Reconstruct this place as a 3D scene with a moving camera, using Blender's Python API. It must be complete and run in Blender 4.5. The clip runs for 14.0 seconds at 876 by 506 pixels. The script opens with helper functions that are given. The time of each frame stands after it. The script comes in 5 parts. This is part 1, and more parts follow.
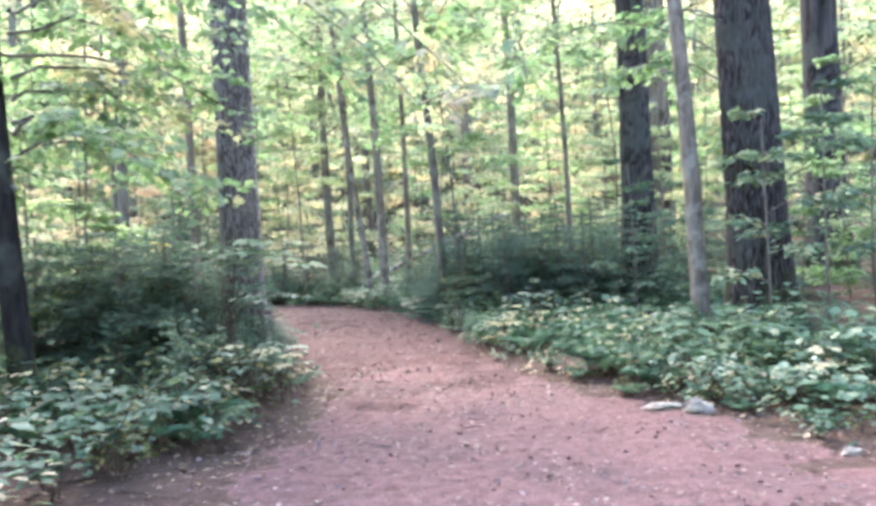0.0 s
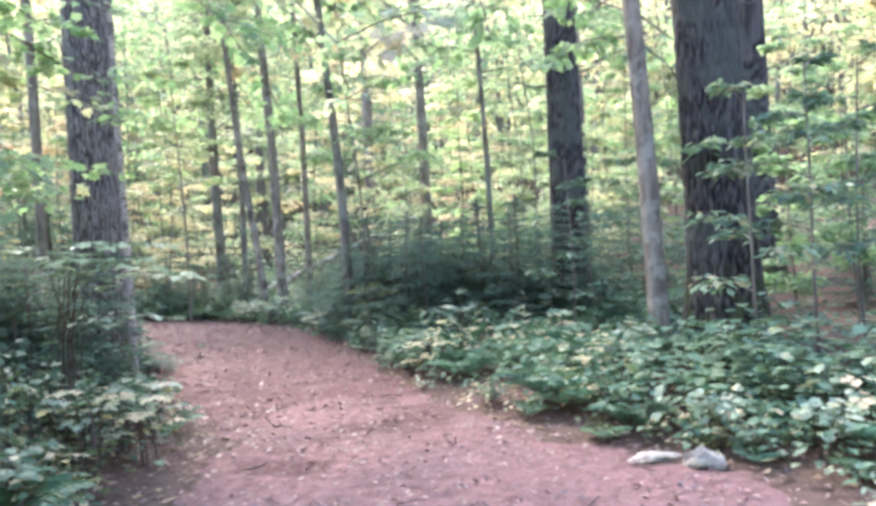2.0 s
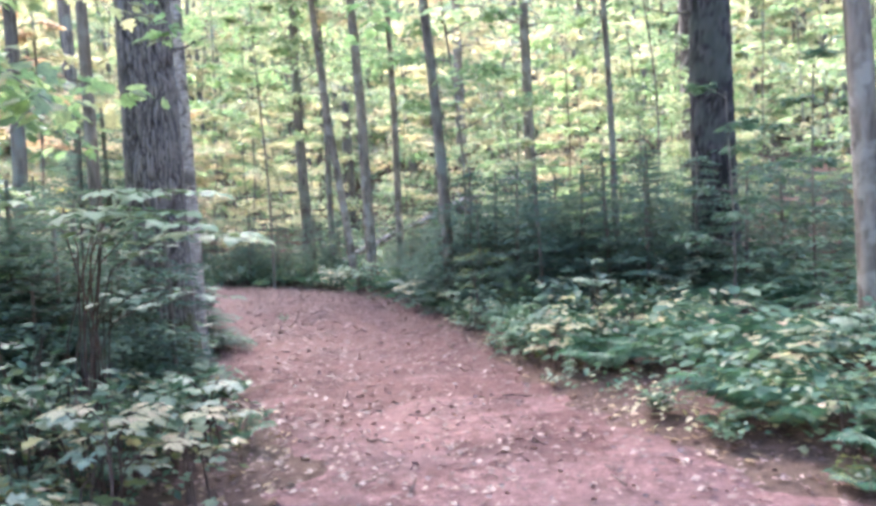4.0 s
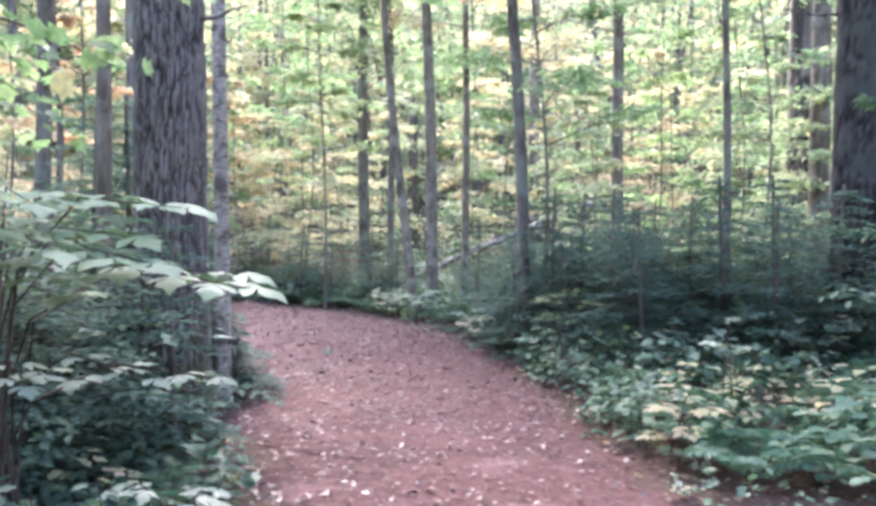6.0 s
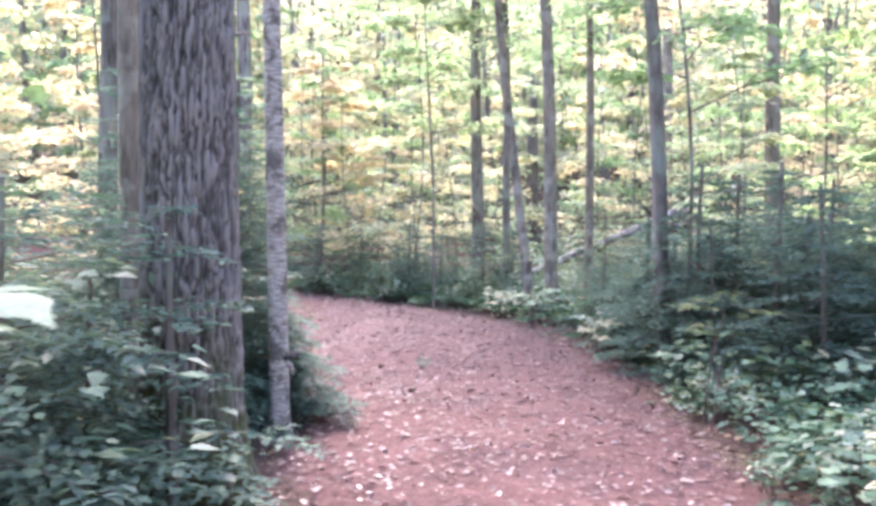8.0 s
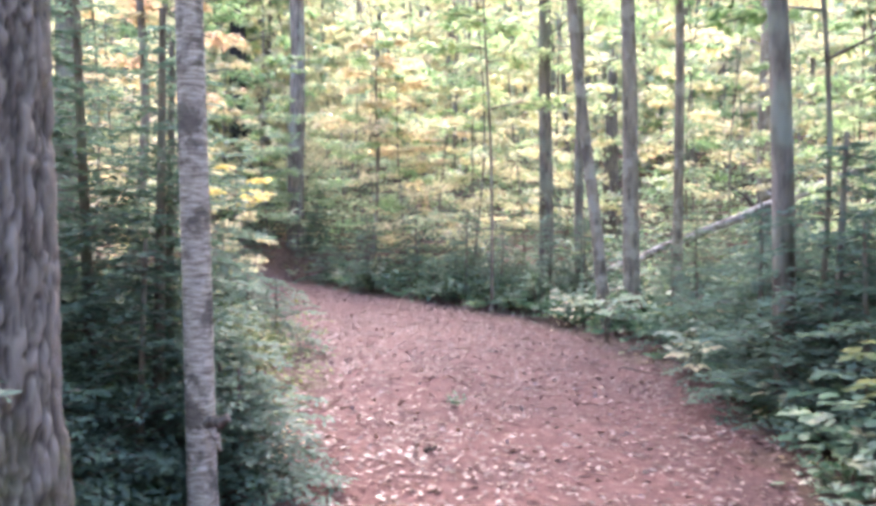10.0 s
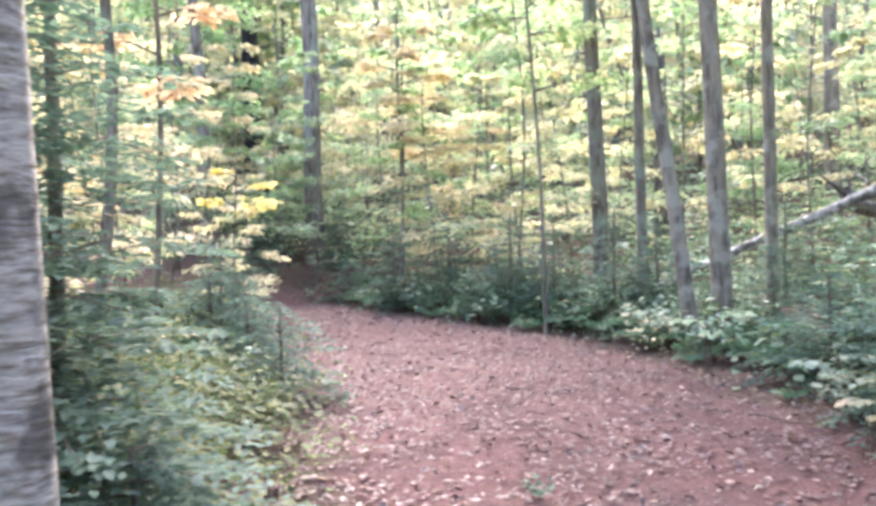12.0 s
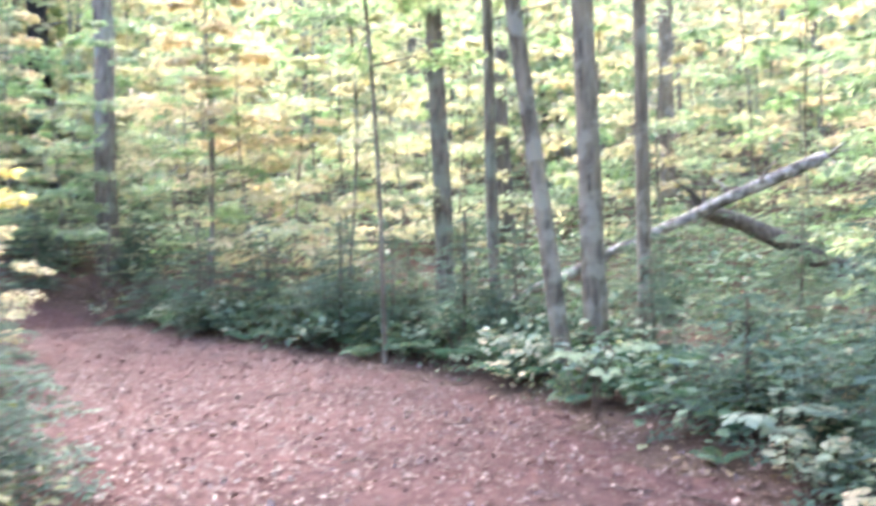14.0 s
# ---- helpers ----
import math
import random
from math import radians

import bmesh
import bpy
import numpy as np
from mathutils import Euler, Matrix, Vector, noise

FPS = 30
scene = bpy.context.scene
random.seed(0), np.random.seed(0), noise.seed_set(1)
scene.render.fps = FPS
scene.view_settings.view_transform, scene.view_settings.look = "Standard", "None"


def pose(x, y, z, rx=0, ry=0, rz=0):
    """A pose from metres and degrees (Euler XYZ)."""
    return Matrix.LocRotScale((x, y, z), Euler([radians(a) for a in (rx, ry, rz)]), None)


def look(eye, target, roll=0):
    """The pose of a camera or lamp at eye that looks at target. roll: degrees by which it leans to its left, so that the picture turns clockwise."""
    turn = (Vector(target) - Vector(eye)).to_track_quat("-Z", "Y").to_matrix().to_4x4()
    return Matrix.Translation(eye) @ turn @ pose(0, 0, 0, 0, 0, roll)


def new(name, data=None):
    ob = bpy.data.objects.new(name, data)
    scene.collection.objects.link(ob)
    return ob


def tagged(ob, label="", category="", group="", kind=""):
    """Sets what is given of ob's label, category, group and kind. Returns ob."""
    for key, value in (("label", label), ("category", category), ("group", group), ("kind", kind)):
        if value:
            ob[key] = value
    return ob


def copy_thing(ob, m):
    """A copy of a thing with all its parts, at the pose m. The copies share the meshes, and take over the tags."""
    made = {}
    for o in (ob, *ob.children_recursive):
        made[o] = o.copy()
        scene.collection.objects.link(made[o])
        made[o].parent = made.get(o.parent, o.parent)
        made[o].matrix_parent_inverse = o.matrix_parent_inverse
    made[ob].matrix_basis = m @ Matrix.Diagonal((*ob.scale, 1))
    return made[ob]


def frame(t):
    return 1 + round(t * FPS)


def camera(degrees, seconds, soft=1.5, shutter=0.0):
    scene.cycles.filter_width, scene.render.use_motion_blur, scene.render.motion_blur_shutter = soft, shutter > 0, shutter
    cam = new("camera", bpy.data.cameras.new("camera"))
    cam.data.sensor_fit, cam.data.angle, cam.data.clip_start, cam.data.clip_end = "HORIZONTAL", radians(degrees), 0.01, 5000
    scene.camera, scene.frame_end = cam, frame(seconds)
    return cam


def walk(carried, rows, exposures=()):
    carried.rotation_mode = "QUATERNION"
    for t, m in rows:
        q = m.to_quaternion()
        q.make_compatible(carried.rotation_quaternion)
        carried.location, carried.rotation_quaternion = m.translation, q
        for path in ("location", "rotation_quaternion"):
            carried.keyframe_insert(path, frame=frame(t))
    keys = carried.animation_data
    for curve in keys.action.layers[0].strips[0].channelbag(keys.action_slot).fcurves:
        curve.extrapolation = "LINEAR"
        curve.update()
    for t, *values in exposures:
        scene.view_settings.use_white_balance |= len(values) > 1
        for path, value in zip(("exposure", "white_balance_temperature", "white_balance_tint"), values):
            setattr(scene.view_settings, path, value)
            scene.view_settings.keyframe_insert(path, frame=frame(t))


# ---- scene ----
cam = camera(57.3, 14.0, soft=3.4, shutter=0.3)
PATH = [
    (0, (0.000, 0.000, 1.501), (-0.005, 2.000, 1.485), -2.71),
    (0.5, (-0.088, 0.452, 1.492), (-0.037, 2.451, 1.460), -2.40),
    (1, (-0.135, 0.923, 1.467), (-0.082, 2.922, 1.441), -2.41),
    (1.5, (-0.140, 1.397, 1.490), (0.099, 3.382, 1.480), -2.82),
    (2, (-0.151, 1.862, 1.475), (0.099, 3.847, 1.467), -2.95),
    (2.5, (-0.238, 2.345, 1.448), (0.003, 4.330, 1.438), -2.80),
    (3, (-0.294, 2.836, 1.445), (-0.053, 4.821, 1.433), -2.63),
    (3.5, (-0.315, 3.313, 1.449), (-0.224, 5.309, 1.382), -2.83),
    (3.7, (-0.331, 3.508, 1.431), (-0.269, 5.505, 1.342), -2.97),
    (5.8, (-0.519, 5.362, 1.520), (-0.623, 7.359, 1.482), 0.67),
    (6, (-0.533, 5.545, 1.529), (-0.640, 7.542, 1.493), 0.60),
    (6.5, (-0.580, 5.971, 1.510), (-0.715, 7.966, 1.465), 0.12),
    (7, (-0.594, 6.344, 1.483), (-0.746, 8.336, 1.405), -0.02),
    (7.2, (-0.582, 6.501, 1.470), (-0.832, 8.484, 1.398), -0.74),
    (9.3, (-0.524, 8.639, 1.511), (-0.998, 10.581, 1.468), 0.81),
    (9.5, (-0.547, 8.854, 1.500), (-1.037, 10.792, 1.440), 0.93),
    (10, (-0.656, 9.401, 1.526), (-1.259, 11.306, 1.446), 0.15),
    (10.5, (-0.860, 9.857, 1.547), (-1.517, 11.742, 1.438), -1.21),
    (11, (-1.051, 10.322, 1.477), (-1.744, 12.192, 1.332), -2.66),
    (11.5, (-1.277, 10.862, 1.453), (-2.000, 12.723, 1.341), -2.86),
    (12, (-1.508, 11.385, 1.467), (-2.171, 13.271, 1.415), -2.02),
    (12.5, (-1.718, 11.879, 1.461), (-2.374, 13.768, 1.406), -2.16),
    (13, (-1.893, 12.354, 1.438), (-2.537, 14.246, 1.368), -1.94),
    (13.5, (-1.988, 12.841, 1.429), (-2.544, 14.755, 1.254), -1.93),
    (14, (-2.070, 13.384, 1.469), (-2.313, 15.368, 1.419), -1.55),
]
walk(cam, [(t, look(eye, target, roll)) for t, eye, target, roll in PATH],
     exposures=[(0.0, 3.55, 6150, 17), (3.7, 3.52, 6000, 22), (5.8, 3.45, 5900, 26), (7.2, 3.78, 5950, 33), (9.5, 3.92, 6300, 31), (10.5, 3.66, 6350, 26), (11.5, 3.98, 6350, 23), (12.5, 3.7, 6250, 22), (13.0, 3.72, 6250, 22), (13.5, 3.98, 6250, 23), (14.0, 4.0, 6200, 22)])

# ---- daylight: high thin cloud, soft light from above ----
world = bpy.data.worlds.new("overcast_sky")
scene.world = world
world.use_nodes = True
wn = world.node_tree
sky = wn.nodes.new("ShaderNodeTexSky")
sky.sky_type, sky.sun_disc = "NISHITA", False
sky.sun_elevation, sky.sun_rotation = radians(42), radians(-25)
sky.dust_density, sky.air_density = 2.0, 1.0
wn.links.new(sky.outputs[0], wn.nodes["Background"].inputs[0])
wn.nodes["Background"].inputs[1].default_value = 0.15
sun_data = bpy.data.lights.new("sun", "SUN")
sun_data.energy, sun_data.angle, sun_data.color = 1.5, radians(26), (1.0, 0.95, 0.87)
sun = new("sun", sun_data)
sun.matrix_world = look((0, 0, 0), (-math.sin(radians(-25)) * math.cos(radians(42)), -math.cos(radians(-25)) * math.cos(radians(42)), -math.sin(radians(42))))

rng = np.random.default_rng(11)


# ---- materials ----
def material(name):
    m = bpy.data.materials.new(name)
    m.use_nodes = True
    nt = m.node_tree
    nt.nodes.clear()
    out = nt.nodes.new("ShaderNodeOutputMaterial")
    return m, nt, out


def node(nt, kind, **values):
    n = nt.nodes.new(kind)
    for k, v in values.items():
        n.inputs[k].default_value = v
    return n


def ramp(nt, source, stops):
    r = nt.nodes.new("ShaderNodeValToRGB")
    e = r.color_ramp.elements
    while len(e) < len(stops):
        e.new(0.5)
    for el, (p, c) in zip(e, stops):
        el.position, el.color = p, (*c, 1)
    nt.links.new(source, r.inputs[0])
    return r


def mixed(nt, fac, a, b, how="MIX"):
    m = nt.nodes.new("ShaderNodeMix")
    m.data_type, m.blend_type = "RGBA", how
    for socket, v in ((0, fac), (6, a), (7, b)):
        if isinstance(v, (int, float)):
            m.inputs[socket].default_value = v
        elif isinstance(v, tuple):
            m.inputs[socket].default_value = (*v, 1)
        else:
            nt.links.new(v, m.inputs[socket])
    return m.outputs[2]


def noise_tex(nt, scale, detail=4.0, rough=0.55, stretch=(1, 1, 1), coord="Object"):
    tc = nt.nodes.new("ShaderNodeTexCoord")
    mp = nt.nodes.new("ShaderNodeMapping")
    mp.inputs["Scale"].default_value = stretch
    nt.links.new(tc.outputs[coord], mp.inputs[0])
    n = node(nt, "ShaderNodeTexNoise", Scale=scale, Detail=detail, Roughness=rough)
    nt.links.new(mp.outputs[0], n.inputs["Vector"])
    return n.outputs["Fac"]


def leaf_material(name, stops, through_light=0.45, gloss=0.12, tint=None):
    """Thin leaf: reflects and lets light through; each leaf and each plant a shade of its own."""
    m, nt, out = material(name)
    geo = nt.nodes.new("ShaderNodeNewGeometry")
    obj = nt.nodes.new("ShaderNodeObjectInfo")
    add = nt.nodes.new("ShaderNodeMath")
    add.operation = "MULTIPLY_ADD"
    add.inputs[1].default_value = 0.62
    nt.links.new(geo.outputs["Random Per Island"], add.inputs[0])
    sc = nt.nodes.new("ShaderNodeMath")
    sc.operation = "MULTIPLY"
    sc.inputs[1].default_value = 0.38
    nt.links.new(obj.outputs["Random"], sc.inputs[0])
    nt.links.new(sc.outputs[0], add.inputs[2])
    col = ramp(nt, add.outputs[0], stops).outputs[0]
    blot = ramp(nt, noise_tex(nt, 30, 3), [(0.35, (0.75, 0.75, 0.75)), (0.65, (1.15, 1.15, 1.1))]).outputs[0]
    col = mixed(nt, 1.0, col, blot, "MULTIPLY")
    d = nt.nodes.new("ShaderNodeBsdfDiffuse")
    t = nt.nodes.new("ShaderNodeBsdfTranslucent")
    g = node(nt, "ShaderNodeBsdfGlossy", Roughness=0.45)
    g.inputs[0].default_value = (1, 1, 1, 1)
    nt.links.new(col, d.inputs[0])
    nt.links.new(mixed(nt, 1.0, col, (1.3, 1.32, 1.12), "MULTIPLY"), t.inputs[0])
    a = node(nt, "ShaderNodeMixShader", Fac=through_light)
    nt.links.new(d.outputs[0], a.inputs[1])
    nt.links.new(t.outputs[0], a.inputs[2])
    b = node(nt, "ShaderNodeMixShader", Fac=gloss * 0.35)
    nt.links.new(a.outputs[0], b.inputs[1])
    nt.links.new(g.outputs[0], b.inputs[2])
    nt.links.new(b.outputs[0], out.inputs[0])
    return m


def bark_material(name, dark, light, lichen=None, stretch=(1, 1, 0.18), scale=14, bump=0.6, ridge=True, moss=0.0, patch=1.6):
    m, nt, out = material(name)
    p = node(nt, "ShaderNodeBsdfPrincipled", Roughness=0.9)
    p.inputs["Specular IOR Level"].default_value = 0.15
    n1 = noise_tex(nt, scale, 6, 0.65, stretch)
    n2 = noise_tex(nt, patch, 3)
    col = ramp(nt, n1, [(0.36, dark), (0.62, light)]).outputs[0]
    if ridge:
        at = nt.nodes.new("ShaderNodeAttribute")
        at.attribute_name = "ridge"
        # coloured by depth: furrow bottoms painted near black, ridge tops pale
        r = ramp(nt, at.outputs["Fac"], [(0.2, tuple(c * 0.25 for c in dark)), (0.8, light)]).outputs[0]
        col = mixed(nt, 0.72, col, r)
    if lichen:
        col = mixed(nt, ramp(nt, n2, [(0.5, (0, 0, 0)), (0.6, (0.75, 0.75, 0.75))]).outputs[0], col, lichen)
    if moss:
        tc = nt.nodes.new("ShaderNodeTexCoord")
        sx = nt.nodes.new("ShaderNodeSeparateXYZ")
        nt.links.new(tc.outputs["Object"], sx.inputs[0])
        wob = nt.nodes.new("ShaderNodeMath")
        wob.operation = "MULTIPLY_ADD"
        wob.inputs[1].default_value = 0.35
        nt.links.new(sx.outputs[2], wob.inputs[0])
        nt.links.new(noise_tex(nt, 5, 4), wob.inputs[2])
        f = ramp(nt, wob.outputs[0], [(moss, (0.8, 0.8, 0.8)), (moss + 0.25, (0, 0, 0))]).outputs[0]
        col = mixed(nt, f, col, (0.075, 0.085, 0.03))
    nt.links.new(col, p.inputs["Base Color"])
    b = node(nt, "ShaderNodeBump", Strength=bump, Distance=0.02)
    nt.links.new(n1, b.inputs["Height"])
    nt.links.new(b.outputs[0], p.inputs["Normal"])
    nt.links.new(p.outputs[0], out.inputs[0])
    return m


def ground_material(name, stops, fine, patch, patch_amount=0.5, far_tint=None):
    m, nt, out = material(name)
    p = node(nt, "ShaderNodeBsdfPrincipled", Roughness=0.95)
    p.inputs["Specular IOR Level"].default_value = 0.1
    n1, n2, n3 = noise_tex(nt, 55, 8, 0.7), noise_tex(nt, 1.1, 5), noise_tex(nt, 160, 3, 0.6, (1, 0.35, 1))
    col = ramp(nt, n1, stops).outputs[0]
    col = mixed(nt, ramp(nt, n3, [(0.42, (0.55, 0.55, 0.55)), (0.6, (0, 0, 0))]).outputs[0], col, fine)
    col = mixed(nt, ramp(nt, n2, [(0.45, (0, 0, 0)), (0.7, (patch_amount,) * 3)]).outputs[0], col, patch)
    mottle = ramp(nt, noise_tex(nt, 9, 6, 0.7), [(0.3, (0.66, 0.64, 0.63)), (0.7, (1.3, 1.3, 1.3))]).outputs[0]
    col = mixed(nt, 1.0, col, mottle, "MULTIPLY")
    if far_tint:
        # further along (larger y) the colour turns darker and redder, with a noisy edge
        tc = nt.nodes.new("ShaderNodeTexCoord")
        sx = nt.nodes.new("ShaderNodeSeparateXYZ")
        nt.links.new(tc.outputs["Object"], sx.inputs[0])
        wob = nt.nodes.new("ShaderNodeMath")
        wob.operation = "MULTIPLY_ADD"
        wob.inputs[1].default_value = 0.05
        nt.links.new(sx.outputs[1], wob.inputs[0])
        nt.links.new(noise_tex(nt, 0.9, 6, 0.65), wob.inputs[2])
        col = mixed(nt, ramp(nt, wob.outputs[0], [(0.93, (0, 0, 0)), (1.0, (0.75, 0.75, 0.75))]).outputs[0], col, mixed(nt, 1.0, col, far_tint, "MULTIPLY"))
    nt.links.new(col, p.inputs["Base Color"])
    b = node(nt, "ShaderNodeBump", Strength=0.7, Distance=0.012)
    nt.links.new(n1, b.inputs["Height"])
    nt.links.new(b.outputs[0], p.inputs["Normal"])
    nt.links.new(p.outputs[0], out.inputs[0])
    return m


FOREST_FLOOR = ground_material("leaf_litter_soil", [(0.3, (0.055, 0.034, 0.027)), (0.55, (0.125, 0.078, 0.06)), (0.75, (0.22, 0.15, 0.118))], (0.06, 0.038, 0.03), (0.1, 0.078, 0.05), 0.5)
TRAIL = ground_material("needle_covered_trail", [(0.28, (0.1, 0.052, 0.046)), (0.5, (0.205, 0.115, 0.102)), (0.75, (0.31, 0.19, 0.17))], (0.095, 0.052, 0.046), (0.11, 0.072, 0.068), 0.65, (0.52, 0.47, 0.46))
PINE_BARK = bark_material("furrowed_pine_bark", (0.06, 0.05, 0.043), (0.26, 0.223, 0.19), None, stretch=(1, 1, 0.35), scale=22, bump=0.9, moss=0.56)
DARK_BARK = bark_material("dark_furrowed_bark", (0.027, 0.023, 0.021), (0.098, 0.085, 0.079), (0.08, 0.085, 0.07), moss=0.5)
GREY_BARK = bark_material("smooth_grey_bark", (0.08, 0.065, 0.049), (0.255, 0.212, 0.163), (0.31, 0.285, 0.23), scale=9, bump=0.7, ridge=False, patch=3.5)
BROWN_BARK = bark_material("brown_sapling_bark", (0.065, 0.053, 0.042), (0.22, 0.185, 0.15), (0.22, 0.23, 0.18), scale=12, bump=0.3, ridge=False)
BIRCH_BARK = bark_material("pale_birch_bark", (0.2, 0.165, 0.13), (0.56, 0.5, 0.425), (0.075, 0.064, 0.054), stretch=(0.5, 0.5, 2.6), scale=26, bump=1.0, ridge=False, patch=8.0)
LOG_BARK = bark_material("weathered_log_bark", (0.12, 0.1, 0.085), (0.46, 0.42, 0.38), (0.06, 0.05, 0.04), stretch=(1, 1, 1), scale=11, bump=0.8, ridge=False, patch=5)
DEAD_WOOD = bark_material("dead_wood", (0.05, 0.042, 0.035), (0.2, 0.17, 0.145), None, scale=20, ridge=False)
TWIG = bark_material("dry_twig", (0.05, 0.035, 0.028), (0.14, 0.1, 0.08), None, scale=30, ridge=False)
ROCK = bark_material("mossy_granite", (0.17, 0.14, 0.11), (0.42, 0.37, 0.3), (0.13, 0.13, 0.08), stretch=(1, 1, 1), scale=7, ridge=False)

LEAF_GREEN = leaf_material("fresh_green_leaf", [(0.0, (0.115, 0.2, 0.09)), (0.5, (0.22, 0.33, 0.155)), (0.85, (0.36, 0.43, 0.23)), (1.0, (0.52, 0.46, 0.28))], 0.62)
LEAF_AUTUMN = leaf_material("turning_leaf", [(0.0, (0.2, 0.27, 0.150)), (0.35, (0.43, 0.43, 0.255)), (0.75, (0.6, 0.49, 0.325)), (1.0, (0.58, 0.38, 0.29))], 0.62)
LEAF_MIX = leaf_material("yellow_green_leaf", [(0.0, (0.12, 0.2, 0.11)), (0.45, (0.26, 0.345, 0.2)), (0.8, (0.45, 0.45, 0.29)), (1.0, (0.54, 0.44, 0.32))], 0.62)
LEAF_LOW = leaf_material("mossy_yellow_green_leaf", [(0.0, (0.04, 0.068, 0.03)), (0.5, (0.1, 0.128, 0.05)), (0.85, (0.22, 0.215, 0.078)), (1.0, (0.4, 0.32, 0.14))], 0.4, 0.04)
LEAF_ORANGE = leaf_material("orange_autumn_leaf", [(0.0, (0.32, 0.32, 0.17)), (0.4, (0.54, 0.44, 0.28)), (0.8, (0.62, 0.43, 0.3)), (1.0, (0.58, 0.35, 0.25))], 0.62)
LEAF_YELLOW = leaf_material("bright_yellow_leaf", [(0.0, (0.35, 0.36, 0.1)), (0.5, (0.6, 0.5, 0.14)), (1.0, (0.68, 0.5, 0.2))], 0.62)
LEAF_SHRUB = leaf_material("shrub_leaf", [(0.0, (0.04, 0.085, 0.055)), (0.45, (0.085, 0.155, 0.095)), (0.8, (0.175, 0.245, 0.15)), (0.93, (0.33, 0.33, 0.2)), (1.0, (0.46, 0.34, 0.21))], 0.35, 0.08)
LEAF_PALE = leaf_material("pale_shrub_leaf", [(0.0, (0.1, 0.17, 0.112)), (0.5, (0.25, 0.32, 0.237)), (0.8, (0.42, 0.42, 0.300)), (1.0, (0.52, 0.38, 0.250))], 0.35, 0.08)
FERN_GREEN = leaf_material("fern_frond", [(0.0, (0.04, 0.105, 0.06)), (0.6, (0.08, 0.18, 0.1)), (1.0, (0.3, 0.33, 0.13))], 0.35)
NEEDLE = leaf_material("hemlock_needle", [(0.0, (0.065, 0.11, 0.09)), (0.6, (0.12, 0.18, 0.14)), (1.0, (0.2, 0.26, 0.17))], 0.42, 0.03)
LITTER_PALE = leaf_material("pale_fallen_leaf", [(0.0, (0.11, 0.06, 0.05)), (0.4, (0.19, 0.115, 0.095)), (0.8, (0.31, 0.215, 0.18)), (1.0, (0.46, 0.37, 0.305))], 0.1)
LITTER_TAN = leaf_material("tan_fallen_leaf", [(0.0, (0.09, 0.055, 0.035)), (0.4, (0.19, 0.12, 0.075)), (0.8, (0.34, 0.24, 0.13)), (1.0, (0.46, 0.36, 0.18))], 0.15)
HOBBLE = leaf_material("broad_pale_leaf", [(0.0, (0.12, 0.2, 0.1)), (0.6, (0.2, 0.28, 0.15)), (1.0, (0.34, 0.36, 0.18))], 0.3, 0.14)
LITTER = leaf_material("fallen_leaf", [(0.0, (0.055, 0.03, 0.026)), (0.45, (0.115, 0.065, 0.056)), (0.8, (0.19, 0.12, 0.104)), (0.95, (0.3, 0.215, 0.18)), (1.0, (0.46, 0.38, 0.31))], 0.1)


# ---- mesh helpers ----
class Soup:
    """Collects vertices and faces of one mesh."""

    def __init__(self):
        self.v, self.f, self.n, self.ridge = [], [], 0, []

    def add(self, verts, faces):
        verts = np.asarray(verts, float).reshape(-1, 3)
        self.v.append(verts)
        self.f += [tuple([int(i) + self.n for i in face]) for face in faces]
        self.n += len(verts)

    def mesh(self, name, mat, smooth=True):
        me = bpy.data.meshes.new(name)
        me.from_pydata(np.concatenate(self.v).tolist() if self.v else [], [], self.f)
        me.materials.append(mat)
        if smooth:
            me.shade_smooth()
        me.update()
        return me


def part(name, soup, mat, parent, label="", smooth=True):
    ob = new(name, soup.mesh(name, mat, smooth))
    ob.parent = parent
    if name in ("crown", "branchwork", "needle_foliage", "foliage"):
        ob["kind"] = "stuff"
    return tagged(ob, label) if label else ob


def leafy(name, wood, leaf, wood_mat, leaf_mat, parent):
    """One shoot: its woody stem and its leaves in one mesh."""
    s = Soup()
    s.v = wood.v + leaf.v
    s.f = wood.f + [tuple(i + wood.n for i in f) for f in leaf.f]
    me = s.mesh(name, wood_mat)
    me.materials.append(leaf_mat)
    which = np.zeros(len(s.f), np.int32)
    which[len(wood.f):] = 1
    me.polygons.foreach_set("material_index", which)
    ob = new(name, me)
    ob.parent = parent
    return ob


def thing(name, x=0.0, y=0.0, z=0.0, turn=0.0, size=1.0):
    ob = new(name)
    ob.empty_display_size = 0.2
    ob.matrix_world = pose(x, y, z, 0, 0, turn) @ Matrix.Diagonal((size, size, size, 1))
    return ob


